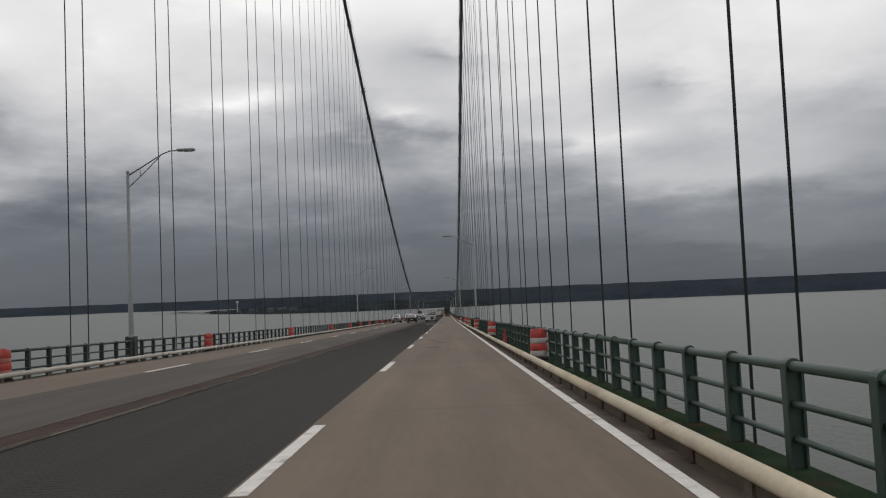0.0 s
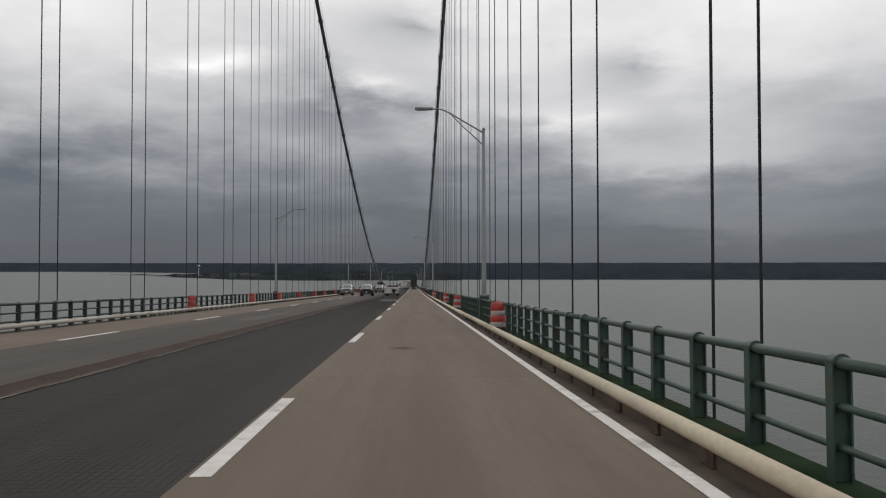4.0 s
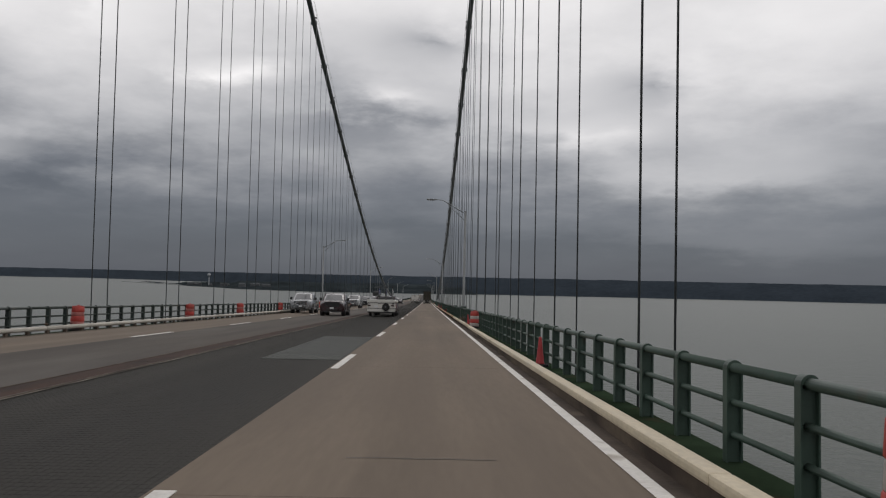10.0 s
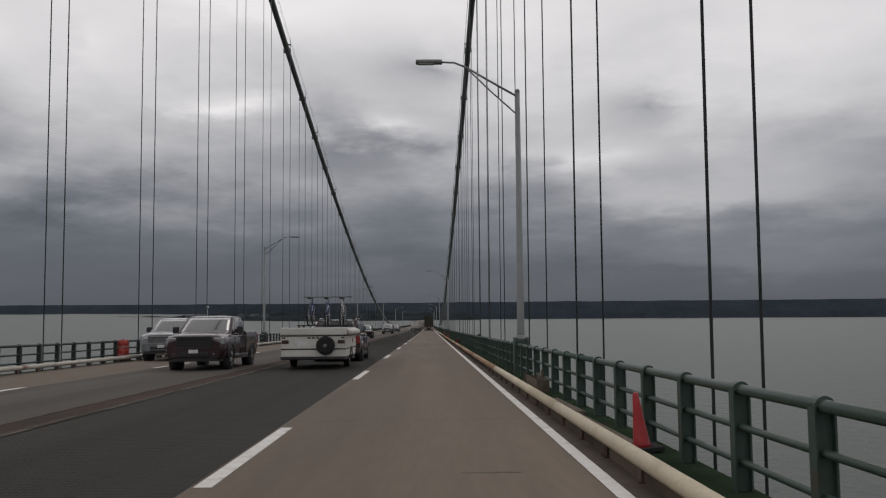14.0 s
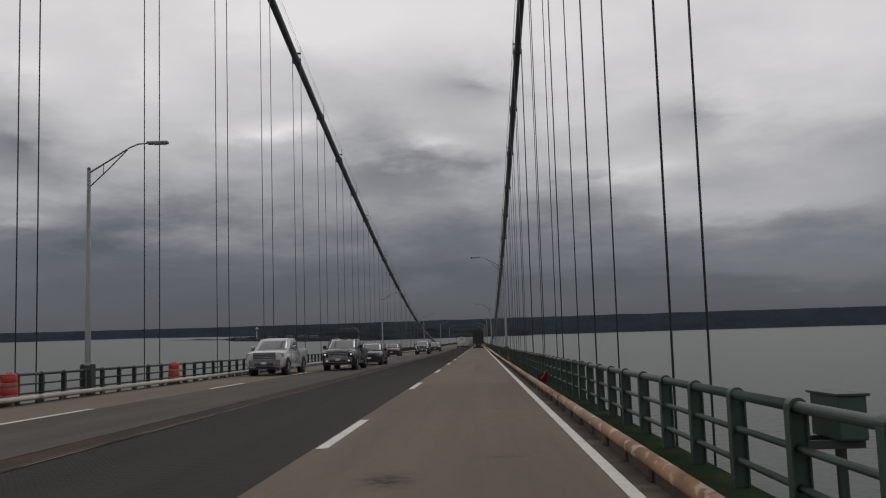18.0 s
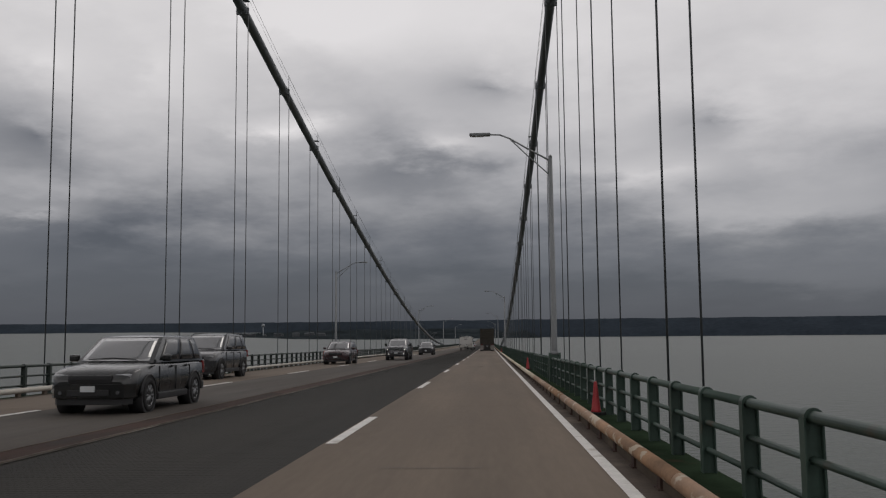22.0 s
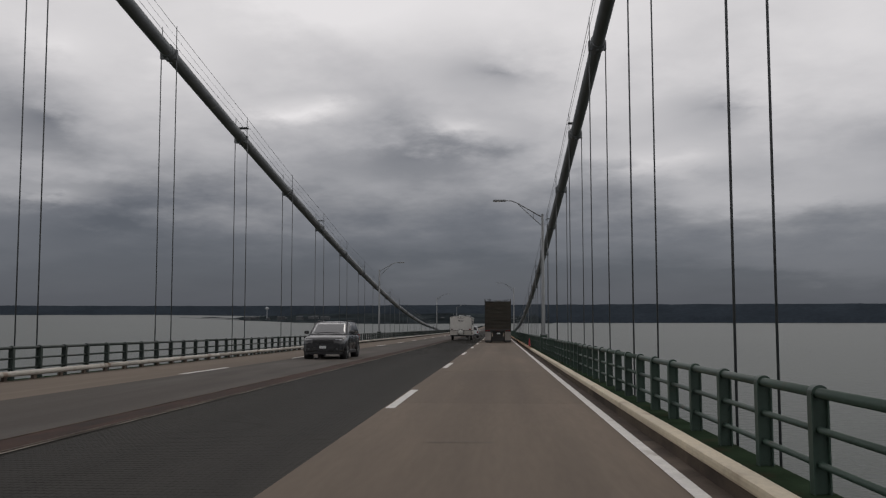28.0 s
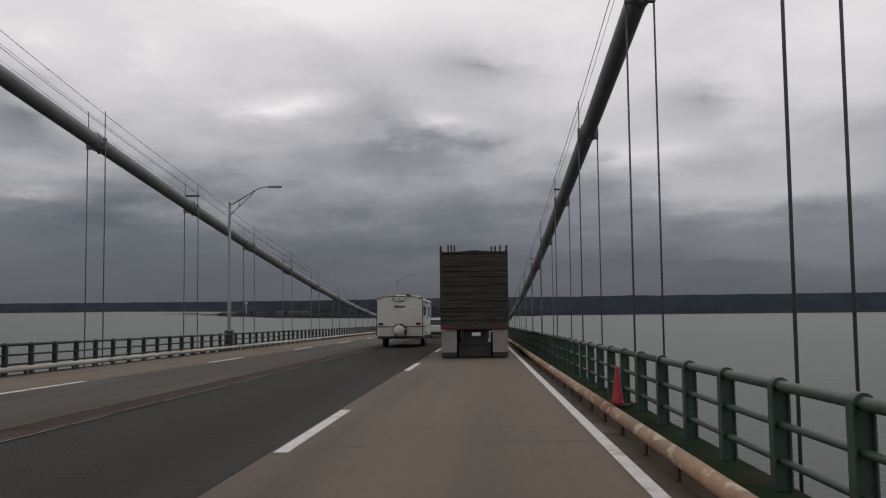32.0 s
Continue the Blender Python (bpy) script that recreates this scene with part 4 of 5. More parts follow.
BARGREY = material("plain_dark_lettering_bar", (0.06, 0.06, 0.06), 0.5, vary=0.1, scale=5, fine=20, bump=0.0)


def wheel(parent, x, y, r, w, side, rim=True):
    """A road wheel whose axle lies across; side: +1 when its face looks to +x."""
    bm = BM()
    prof = [(r * 0.66, -w / 2), (r * 0.90, -w / 2), (r * 0.985, -w * 0.36), (r, -w * 0.2), (r, w * 0.2), (r * 0.985, w * 0.36), (r * 0.90, w / 2), (r * 0.66, w / 2)]
    seg = 26
    rings = [[bm.verts.new((a, p * math.cos(2 * math.pi * k / seg), p * math.sin(2 * math.pi * k / seg))) for k in range(seg)] for p, a in prof]
    for a, b in zip(rings, rings[1:] + rings[:1]):
        for k in range(seg):
            bm.faces.new((a[k], b[k], b[(k + 1) % seg], a[(k + 1) % seg])).smooth = True
    wh = part("wheel", bm, RUBBER, parent, loc=(x, y, r))
    bm = BM()
    tube(bm, [(-w * 0.3 * side, 0, 0), (w * 0.30 * side, 0, 0)], r * 0.66, 24)
    part("wheel_well", bm, TRIM, wh)
    if rim:
        bm = BM()
        for k in range(10):
            a = 2 * math.pi * k / 10
            tube(bm, [(w * 0.33 * side, 0, 0), (w * 0.40 * side, r * 0.62 * math.cos(a), r * 0.62 * math.sin(a))], [r * 0.10, r * 0.055], 5)
        tube(bm, [(w * 0.28 * side, 0, 0), (w * 0.42 * side, 0, 0)], r * 0.16, 12)
        ra = [[bm.verts.new((w * s * side, q * r * math.cos(2 * math.pi * k / 24), q * r * math.sin(2 * math.pi * k / 24))) for k in range(24)] for q, s in ((0.68, 0.46), (0.60, 0.42), (0.60, 0.2))]
        for a, b in zip(ra, ra[1:]):
            for k in range(24):
                bm.faces.new((a[k], b[k], b[(k + 1) % 24], a[(k + 1) % 24])).smooth = True
        part("rim", bm, RIM, wh)
    return wh


def lower_section(y, w, z0, zs, zt):
    """Outline of a car's lower body across: width, sill, shoulder and top heights."""
    h = [(0.0, z0), (0.86 * w, z0), (0.97 * w, z0 + 0.10), (w, z0 + 0.5 * (zs - z0)), (0.985 * w, zs), (0.93 * w, zs + 0.6 * (zt - zs)), (0.70 * w, zt)]
    left = [(-x, z) for x, z in reversed(h[1:])]
    return [(x, y, z) for x, z in h + [(0.0, zt + 0.015)] + left]


def grid_patch(bm, f, a0, a1, u0, u1, na, nu, out=0.0, thick=0.0):
    """A curved patch of the surface f(a, u), pushed out along its normal, with turned-in edges when thick."""
    def at(a, u, d):
        e = 1e-3
        p = Vector(f(a, u))
        nn = (Vector(f(a + e, u)) - p).cross(Vector(f(a, u + e)) - p)
        nn.normalize()
        return p + nn * d

    rows = [[bm.verts.new(at(a0 + (a1 - a0) * i / na, u0 + (u1 - u0) * j / nu, out)) for i in range(na + 1)] for j in range(nu + 1)]
    for j in range(nu):
        for i in range(na):
            bm.faces.new((rows[j][i], rows[j][i + 1], rows[j + 1][i + 1], rows[j + 1][i])).smooth = True
    if thick:
        rim = rows[0] + [r[-1] for r in rows[1:]] + list(reversed(rows[-1][:-1])) + [r[0] for r in reversed(rows[1:-1])]
        uv = ([(a0 + (a1 - a0) * i / na, u0) for i in range(na + 1)] + [(a1, u0 + (u1 - u0) * j / nu) for j in range(1, nu + 1)]
              + [(a1 + (a0 - a1) * i / na, u1) for i in range(1, na + 1)] + [(a0, u1 + (u0 - u1) * j / nu) for j in range(1, nu)])
        low = [bm.verts.new(at(a, u, out - thick)) for a, u in uv]
        for k in range(len(rim)):
            bm.faces.new((rim[k], low[k], low[(k + 1) % len(rim)], rim[(k + 1) % len(rim)]))
    return bm


def road_car(label, category, body_mat, kind, m, length=4.9, width=1.95, belt=1.05, roof=1.72, r=0.36, chrome=False, rails=False, lit=False):
    """A van, an off-roader or a pickup standing with its nose to +y and its tail at the origin."""
    ob = thing({"van": "minivan", "suv": "suv", "pickup": "pickup_truck"}[kind], label, category, "traffic on the bridge", at=m)
    w, L, z0 = width / 2, length, r * (0.92 if kind == "pickup" else 0.72)
    pick = kind == "pickup"
    sh = belt - 0.13
    hood = belt - (0.03 if pick else 0.09)
    if pick:
        nose = [(0.745, 1.0, 0.0, sh, hood + 0.045), (0.83, 1.0, 0.0, sh - 0.01, hood + 0.03), (0.91, 0.995, 0.0, sh - 0.03, hood - 0.005), (0.955, 0.985, 0.0, sh - 0.06, hood - 0.04),
                (0.978, 0.96, 0.0, sh - 0.10, hood - 0.09), (0.990, 0.92, 0.02, sh - 0.16, hood - 0.15), (0.996, 0.86, 0.06, sh - 0.24, hood - 0.22)]
    else:
        nose = [(0.745, 1.0, 0.0, sh, hood + 0.05), (0.82, 1.0, 0.0, sh - 0.01, hood + 0.025), (0.89, 0.99, 0.0, sh - 0.05, hood - 0.03), (0.94, 0.965, 0.0, sh - 0.10, hood - 0.09),
                (0.970, 0.92, 0.02, sh - 0.16, hood - 0.16), (0.988, 0.85, 0.04, sh - 0.23, hood - 0.24), (0.998, 0.74, 0.08, sh - 0.30, hood - 0.32)]
    nose = [(L * a, w * b, z0 + c, d, e) for a, b, c, d, e in nose]
    if pick:
        tail = [(L * 0.365, w, z0, sh, belt), (L * 0.55, w * 0.995, z0, sh, belt), (L * 0.70, w * 0.995, z0, sh, belt)]
    else:
        tail = [(0.0, w * 0.86, z0 + 0.10, sh - 0.06, belt - 0.05), (L * 0.012, w * 0.93, z0 + 0.04, sh - 0.02, belt - 0.01), (L * 0.05, w * 0.98, z0, sh, belt), (L * 0.19, w, z0, sh + 0.015, belt),
                (L * 0.40, w * 0.99, z0, sh, belt), (L * 0.58, w * 0.99, z0, sh, belt), (L * 0.70, w * 0.995, z0, sh, belt)]
    part("body", loft(BM(), [lower_section(*s) for s in tail + nose]), body_mat, ob)
    if pick:
        bm = box(BM(), -w * 0.90, w * 0.90, 0.05, L * 0.37, z0 + 0.1, z0 + 0.36)
        for s in (1, -1):
            prof = [(0.0, z0 + 0.06), (0.965, z0 + 0.06), (1.0, z0 + 0.25), (1.0, sh), (0.975, belt + 0.0), (0.955, belt + 0.035), (0.88, belt + 0.035), (0.88, z0 + 0.06)]
            loft(bm, [[(s * w * (p if p else 0.86), y, z) for p, z in prof] for y in (0.04, L * 0.18, L * 0.362)], smooth=False)
        part("cargo_bed", bm, body_mat, ob)
        part("tailgate", box(BM(), -w * 0.87, w * 0.87, 0.0, 0.07, z0 + 0.10, belt + 0.03, 0.02), body_mat, ob)
    if kind == "van":
        c0, c1, t0, t1 = L * 0.015, L * 0.80, L * 0.075, L * 0.57
    elif kind == "suv":
        c0, c1, t0, t1 = L * 0.025, L * 0.745, L * 0.10, L * 0.55
    else:
        c0, c1, t0, t1 = L * 0.365, L * 0.765, L * 0.385, L * 0.600
    wb, wt = w * 0.945, w * 0.80
    zb = belt - 0.05
    B = [(-wb, c0, zb), (wb, c0, zb), (wb, c1, zb), (-wb, c1, zb)]
    Tt = [(-wt, t0, roof - 0.05), (wt, t0, roof - 0.05), (wt, t1, roof - 0.055), (-wt, t1, roof - 0.055)]
    bow = {0: 0.05, 1: 0.03, 2: 0.08, 3: 0.03}

    def face(i):
        b0, b1, q0, q1 = (Vector(v) for v in (B[i], B[(i + 1) % 4], Tt[i], Tt[(i + 1) % 4]))
        nn = (b1 - b0).cross(q0 - b0).normalized()

        def f(a, u):
            p = (b0.lerp(b1, a)).lerp(q0.lerp(q1, a), u)
            flat = Vector((nn.x, nn.y, 0)).normalized()
            return p + flat * bow[i] * 4 * a * (1 - a) + nn * 0.03 * 4 * u * (1 - u) * min(1, 8 * a * (1 - a))
        return f

    faces = [face(i) for i in range(4)]
    bm = BM()
    for f in faces:
        grid_patch(bm, f, 0, 1, 0, 1, 12, 6)
    # crowned roof, closing on the tops of the four sides
    n_ = 12
    rim_f, rim_b = [faces[2](1 - i / n_, 1) for i in range(n_ + 1)], [faces[0](i / n_, 1) for i in range(n_ + 1)]

    def roof_at(i, j):
        a, v = i / n_, j / 8
        p = Vector(rim_b[i]).lerp(Vector(rim_f[i]), v)
        p.x += (1 if a > 0.5 else -1) * bow[1] * 4 * v * (1 - v) * abs(2 * a - 1) ** 3
        ex, ey = 1 - abs(2 * a - 1) ** 5, 1 - abs(2 * v - 1) ** 7
        p.z += 0.05 * min(ex, 1) * min(ey, 1)
        return p
    rr = [[bm.verts.new(roof_at(i, j)) for i in range(n_ + 1)] for j in range(9)]
    for j in range(8):
        for i in range(n_):
            bm.faces.new((rr[j][i], rr[j][i + 1], rr[j + 1][i + 1], rr[j + 1][i])).smooth = True
    part("cabin", bm, body_mat, ob)
    part("windshield", grid_patch(BM(), faces[2], 0.055, 0.945, 0.06, 0.94, 12, 6, 0.007, 0.02), WINDSHIELD, ob)
    part("rear_window", grid_patch(BM(), faces[0], 0.08, 0.92, 0.16, 0.90, 10, 4, 0.007, 0.02), GLASS, ob)
    cuts = {"van": (0.03, 0.27, 0.60, 0.93), "suv": (0.03, 0.24, 0.55, 0.92), "pickup": (0.05, 0.46, 0.90)}[kind]
    for i in (1, 3):
        a, b = (cuts[0], cuts[-1]) if i == 1 else (1 - cuts[-1], 1 - cuts[0])
        part("window_surround", grid_patch(BM(), faces[i], a, b, 0.08, 0.92, 10, 4, 0.003, 0.012), TRIM, ob)
        for a, b in zip(cuts, cuts[1:]):
            if i == 3:
                a, b = 1 - b, 1 - a
            part("side_window", grid_patch(BM(), faces[i], a + 0.014, b - 0.014, 0.10, 0.90, 6, 4, 0.007, 0.02), GLASS, ob)
    for s in (1, -1):
        if chrome:
            part("window_trim", tube(BM(), [(s * (wb + 0.012), c0 + 0.1, belt + 0.01), (s * (wb + 0.035), (c0 + c1) / 2, belt + 0.01), (s * (wb + 0.012), c1 - 0.2, belt + 0.005)], 0.011, 6), CHROME, ob)
        # mirror on a short arm, door seams, sill
        mx = s * (w + 0.13)
        part("mirror", box(BM(), mx - 0.11, mx + 0.11, L * 0.665, L * 0.665 + 0.11, belt - 0.02, belt + (0.22 if pick else 0.14), 0.045), CHROME if pick and body_mat is WHITECAR else body_mat if not pick else TRIM, ob)
        for y in ((L * 0.37, L * 0.53, L * 0.70) if pick else (L * 0.26, L * 0.46, L * 0.68)):
            x0, x1 = sorted((s * w * 0.97, s * (w * 0.995 + 0.004)))
            part("door_seam", box(BM(), x0, x1, y, y + 0.007, z0 + 0.16, sh), TRIM, ob)
        x0, x1 = sorted((s * w * 0.90, s * (w + 0.012)))
        part("sill", box(BM(), x0, x1, L * 0.30, L * 0.70, z0 - 0.02, z0 + 0.13, 0.03), TRIM if not pick else body_mat, ob)
        if pick:
            x0, x1 = sorted((s * w * 0.60, s * w * 0.965))
            part("headlight", box(BM(), x0, x1, L * 0.955, L * 0.992, hood - 0.36, hood - 0.13, 0.035), CLEARLENS, ob)
            if lit:
                part("lit_lamp", tube(BM(), [(s * w * 0.78, L * 0.97, hood - 0.31), (s * w * 0.78, L * 1.0, hood - 0.31)], 0.045, 12), LITLENS, ob)
            x0, x1 = sorted((s * w * 0.885, s * w * 1.004))
            part("tail_light", box(BM(), x0, x1, -0.005, 0.16, belt - 0.42, belt - 0.02, 0.025), REDLENS, ob)
        else:
            x0, x1 = sorted((s * w * 0.52, s * w * 0.90))
            part("headlight", box(BM(), x0, x1, L * 0.925, L * 0.978, hood - 0.30, hood - 0.17, 0.04), LITLENS if lit else CLEARLENS, ob)
            x0, x1 = sorted((s * w * 0.70, s * w * 0.965))
            part("tail_light", box(BM(), x0, x1, 0.0, 0.14, belt - 0.38, belt - 0.04, 0.035), REDLENS, ob)
        part("fog_light", tube(BM(), [(s * w * 0.66, L * 0.97, z0 + 0.20), (s * w * 0.66, L * 1.010, z0 + 0.20)], 0.036, 12), LITLENS if lit else DIMLENS, ob)
        for y in (L * 0.185, L * 0.815):
            bm = BM()
            q = r + 0.075
            pts = [(s * w * 0.998, y + q * math.cos(a), r + q * math.sin(a)) for a in [math.pi * i / 12 for i in range(13)]]
            tube(bm, pts, 0.028, 6)
            part("wheel_arch", bm, TRIM if kind != "van" else body_mat, ob)
            part("arch_well", tube(BM(), [(s * (w - 0.30), y, r), (s * (w + 0.006), y, r)], r + 0.06, 22), TRIM, ob)
            wheel(ob, s * (w - 0.085), y, r, 0.23, s)
        for y in ((L * 0.40, L * 0.56) if pick else (L * 0.29, L * 0.50)):
            part("door_handle", box(BM(), min(s * w * 0.99, s * (w + 0.028)), max(s * w * 0.99, s * (w + 0.028)), y, y + 0.2, sh - 0.03, sh + 0.01, 0.01), CHROME if chrome else body_mat, ob)
    g0, g1 = hood - (0.46 if pick else 0.36), hood - (0.11 if pick else 0.19)
    gw = w * (0.56 if pick else 0.50)
    part("grille", box(BM(), -gw, gw, L * 0.965, L * 1.0, g0, g1, 0.03), TRIM, ob)
    bright = CHROME if chrome else TRIM
    if pick:
        bm = BM()
        for a, b, c, d in ((-gw - 0.02, gw + 0.02, g1 - 0.03, g1 + 0.02), (-gw - 0.02, gw + 0.02, g0 - 0.02, g0 + 0.03), (-gw - 0.03, -gw + 0.03, g0, g1), (gw - 0.03, gw + 0.03, g0, g1)):
            box(bm, a, b, L * 0.985, L * 1.007, c, d, 0.008)
        part("grille_surround", bm, bright, ob)
    z = g0 + 0.075
    while z < g1 - 0.05:
        part("grille_bar", box(BM(), -gw, gw, L * 0.99, L * 1.005, z, z + (0.04 if pick else 0.02), 0.006), bright, ob)
        z += 0.095 if pick else 0.07
    part("hood_seam", box(BM(), -w * 0.60, w * 0.60, L * 0.755, L * 0.758, hood + 0.03, hood + 0.058), TRIM, ob)
    part("wiper", tube(BM(), [(-w * 0.55, L * 0.757, belt + 0.03), (w * 0.05, L * 0.742, belt + 0.06), (w * 0.6, L * 0.757, belt + 0.03)], 0.012, 5), TRIM, ob)
    part("front_bumper", loft(BM(), [[(w * k, L * yy, z) for k, yy in ((-0.97, 0.955), (-0.80, 1.003), (0, 1.016), (0.80, 1.003), (0.97, 0.955), (0.5, 0.94), (-0.5, 0.94))] for z in (z0 + 0.10, z0 + 0.15, g0 - 0.06, g0 - 0.02)], smooth=False), bright if pick and chrome else body_mat, ob)
    part("air_dam", loft(BM(), [[(w * k, L * yy, z) for k, yy in ((-0.90, 0.95), (-0.75, 0.992), (0, 1.002), (0.75, 0.992), (0.90, 0.95), (0.5, 0.94), (-0.5, 0.94))] for z in (z0 - 0.05, z0 + 0.12)], smooth=False), TRIM, ob)
    part("lower_intake", box(BM(), -w * 0.48, w * 0.48, L * 0.99, L * 1.017, z0 + 0.14, min(z0 + 0.26, g0 - 0.05), 0.01), TRIM, ob)
    part("rear_bumper", box(BM(), -w * 0.93, w * 0.93, -0.07, 0.14, z0 + 0.06, z0 + 0.28, 0.05), TRIM if not pick else CHROME, ob)
    part("number_plate", box(BM(), -0.15, 0.15, L * 1.012, L * 1.022, z0 + 0.22, z0 + 0.34), PALE, ob, "plain pale plate")
    if rails:
        for s in (1, -1):
            xr = s * (wt - 0.05)
            part("roof_rail", tube(BM(), [(xr, t0 + 0.12, roof - 0.03), (xr, t0 + 0.30, roof + 0.028), (xr, t1 - 0.25, roof + 0.028), (xr, t1 - 0.05, roof - 0.04)], 0.018, 6), CHROME if chrome else TRIM, ob)
    return ob


def ahead(x, y):
    return on_deck(x, y)


def oncoming(x, y):
    """Nose towards the start of the bridge, the nose at y."""
    return on_deck(x, y, 0, 180)


# oncoming traffic on the far carriageway
def facing(x, y, length):
    return on_deck(x, y + length, 0.002, 180)


road_car("dark maroon pickup truck in the far inner lane", "pickup truck", MAROON, "pickup", facing(-2.15, 174.8, 5.6), 5.6, 2.0, 1.25, 1.86, 0.39)
road_car("silver pickup truck in the far outer lane", "pickup truck", SILVERCAR, "pickup", facing(-6.0, 184.0, 5.6), 5.6, 2.0, 1.26, 1.90, 0.40, chrome=True)
road_car("white crew-cab pickup truck with a chrome grille", "pickup truck", WHITECAR, "pickup", facing(-5.55, 235.4, 6.6), 6.6, 2.05, 1.36, 2.02, 0.44, chrome=True)
road_car("black pickup truck with a chrome grille", "pickup truck", BLACKCAR, "pickup", facing(-2.72, 242.3, 6.2), 6.2, 2.04, 1.31, 1.96, 0.42, chrome=True, lit=True)
road_car("black compact suv in the far inner lane", "suv", BLACKCAR, "suv", facing(-2.35, 254.4, 4.7), 4.7, 1.85, 1.10, 1.68, 0.36)
road_car("dark grey boxy suv in the far outer lane", "suv", GREYCAR, "suv", facing(-6.6, 273.1, 5.3), 5.3, 2.02, 1.27, 1.97, 0.41, rails=True)
road_car("deep wine crossover suv in the far outer lane", "suv", WINE, "suv", facing(-5.35, 301.0, 4.8), 4.8, 1.92, 1.12, 1.70, 0.37)
road_car("dark grey pickup truck with bright headlights", "pickup truck", GREYCAR, "pickup", facing(-2.45, 316.0, 5.8), 5.8, 2.02, 1.30, 1.95, 0.42, chrome=True, lit=True)
road_car("dark blue-grey suv with roof rails", "suv", GREYCAR, "suv", facing(-2.45, 353.6, 4.8), 4.8, 1.96, 1.17, 1.76, 0.38, rails=True)
# same way
road_car("dark maroon minivan with chrome window trim towing a camper", "minivan", MAROON, "van", ahead(1.85, 181.7), 5.15, 2.02, 1.10, 1.74, 0.36, chrome=True, rails=True)
road_car("white suv ahead in the grating lane", "suv", WHITECAR, "suv", ahead(1.7, 446.0), 4.7, 1.9, 1.06, 1.70, 0.36)


def travel_trailer(m):
    """A white bumper-pull travel trailer, tail at the origin."""
    ob = thing("travel_trailer", "white travel trailer with a covered spare wheel on the tail", "travel trailer", at=m)
    w, L, z0, z1 = 1.28, 7.6, 0.66, 2.72
    bm = BM()
    n = 10
    outline = [(-w, z0), (w, z0), (w, z1)] + [(w * math.cos(math.pi * i / n), z1 + 0.13 * math.sin(math.pi * i / n)) for i in range(1, n)] + [(-w, z1)]
    loft(bm, [[(x, y, z) for x, z in outline] for y in (0.0, L)], smooth=False)
    part("body", bm, RVSKIN, ob)
    part("lower_skin", box(BM(), -w - 0.006, w + 0.006, -0.008, L, z0 - 0.02, z0 + 0.46), RVLOW, ob)
    part("stripe", box(BM(), -w - 0.010, w + 0.010, -0.014, L, z0 + 0.47, z0 + 0.52), DARKLENS, ob, "dark maroon trim stripe")
    bm = BM()
    edge_pts = [(-w - 0.01, -0.01, z0)] + [(x * 1.005, -0.01, z) for x, z in reversed(outline[3:])][0:0] + [(-w - 0.01, -0.01, z1)] + [(w * 1.01 * math.cos(math.pi * i / n), -0.01, z1 + 0.135 * math.sin(math.pi * i / n)) for i in range(n - 1, 0, -1)] + [(w + 0.01, -0.01, z1), (w + 0.01, -0.01, z0)]
    part("corner_trim", tube(bm, edge_pts, 0.022, 6), TRIM, ob)
    part("frame", box(BM(), -w + 0.06, w - 0.06, 0.05, L + 0.9, z0 - 0.18, z0 - 0.03), DARKSTEEL, ob)
    part("bumper", box(BM(), -w + 0.04, w - 0.04, -0.10, 0.02, z0 - 0.14, z0 - 0.03, 0.02), DARKSTEEL, ob)
    for s in (1, -1):
        x0, x1 = sorted((s * (w - 0.36), s * (w - 0.10)))
        part("tail_light", box(BM(), x0, x1, -0.035, 0.0, z0 + 0.58, z0 + 0.72, 0.01), REDLENS if s > 0 else DARKLENS, ob)
        x0, x1 = sorted((s * (w - 0.22), s * (w - 0.10)))
        part("marker_light", box(BM(), x0, x1, -0.025, 0.0, z1 - 0.06, z1 - 0.01, 0.008), DARKLENS, ob)
        for y in (2.6, 3.5):
            wheel(ob, s * (w - 0.16), y, 0.37, 0.22, s)
        part("fender", box(BM(), min(s * (w - 0.05), s * (w + 0.05)), max(s * (w - 0.05), s * (w + 0.05)), 2.0, 4.1, 0.74, 0.80, 0.02), TRIM, ob)
    for x in (-0.36, 0.0, 0.36):
        part("marker_light", box(BM(), x - 0.05, x + 0.05, -0.025, 0.0, z1 - 0.03, z1 + 0.02, 0.008), DARKLENS, ob)
    part("rear_camera_bar", tube(BM(), [(-0.33, -0.03, z1 - 0.09), (-0.28, -0.06, z1 - 0.12), (0.28, -0.06, z1 - 0.12), (0.33, -0.03, z1 - 0.09)], 0.02, 6), TRIM, ob)
    part("lettering_bar", box(BM(), -0.30, 0.30, -0.012, 0.0, z1 - 0.50, z1 - 0.40), BARGREY, ob, "dark plain lettering bar")
    part("lettering_bar", box(BM(), -0.30, -0.08, -0.014, 0.0, z1 - 0.42, z1 - 0.36), BARGREY, ob, "dark plain lettering bar")
    part("spare_wheel_tyre", tube(BM(), [(0, -0.30, z0 + 0.28), (0, -0.12, z0 + 0.28)], [0.37, 0.39], 26), RUBBER, ob)
    bm = BM()
    rg = random.Random(8)
    pts = [(0.33 + 0.05 * rg.uniform(-1, 1), 0.0) for _ in range(22)]
    rings = []
    for q, yy in ((1.0, -0.16), (1.06, -0.28), (0.9, -0.36), (0.5, -0.40)):
        rings.append([bm.verts.new((p[0] * q * math.cos(2 * math.pi * k / 22), yy + 0.02 * rg.uniform(-1, 1), z0 + 0.26 + p[0] * q * math.sin(2 * math.pi * k / 22) * 1.02)) for k, p in enumerate(pts)])
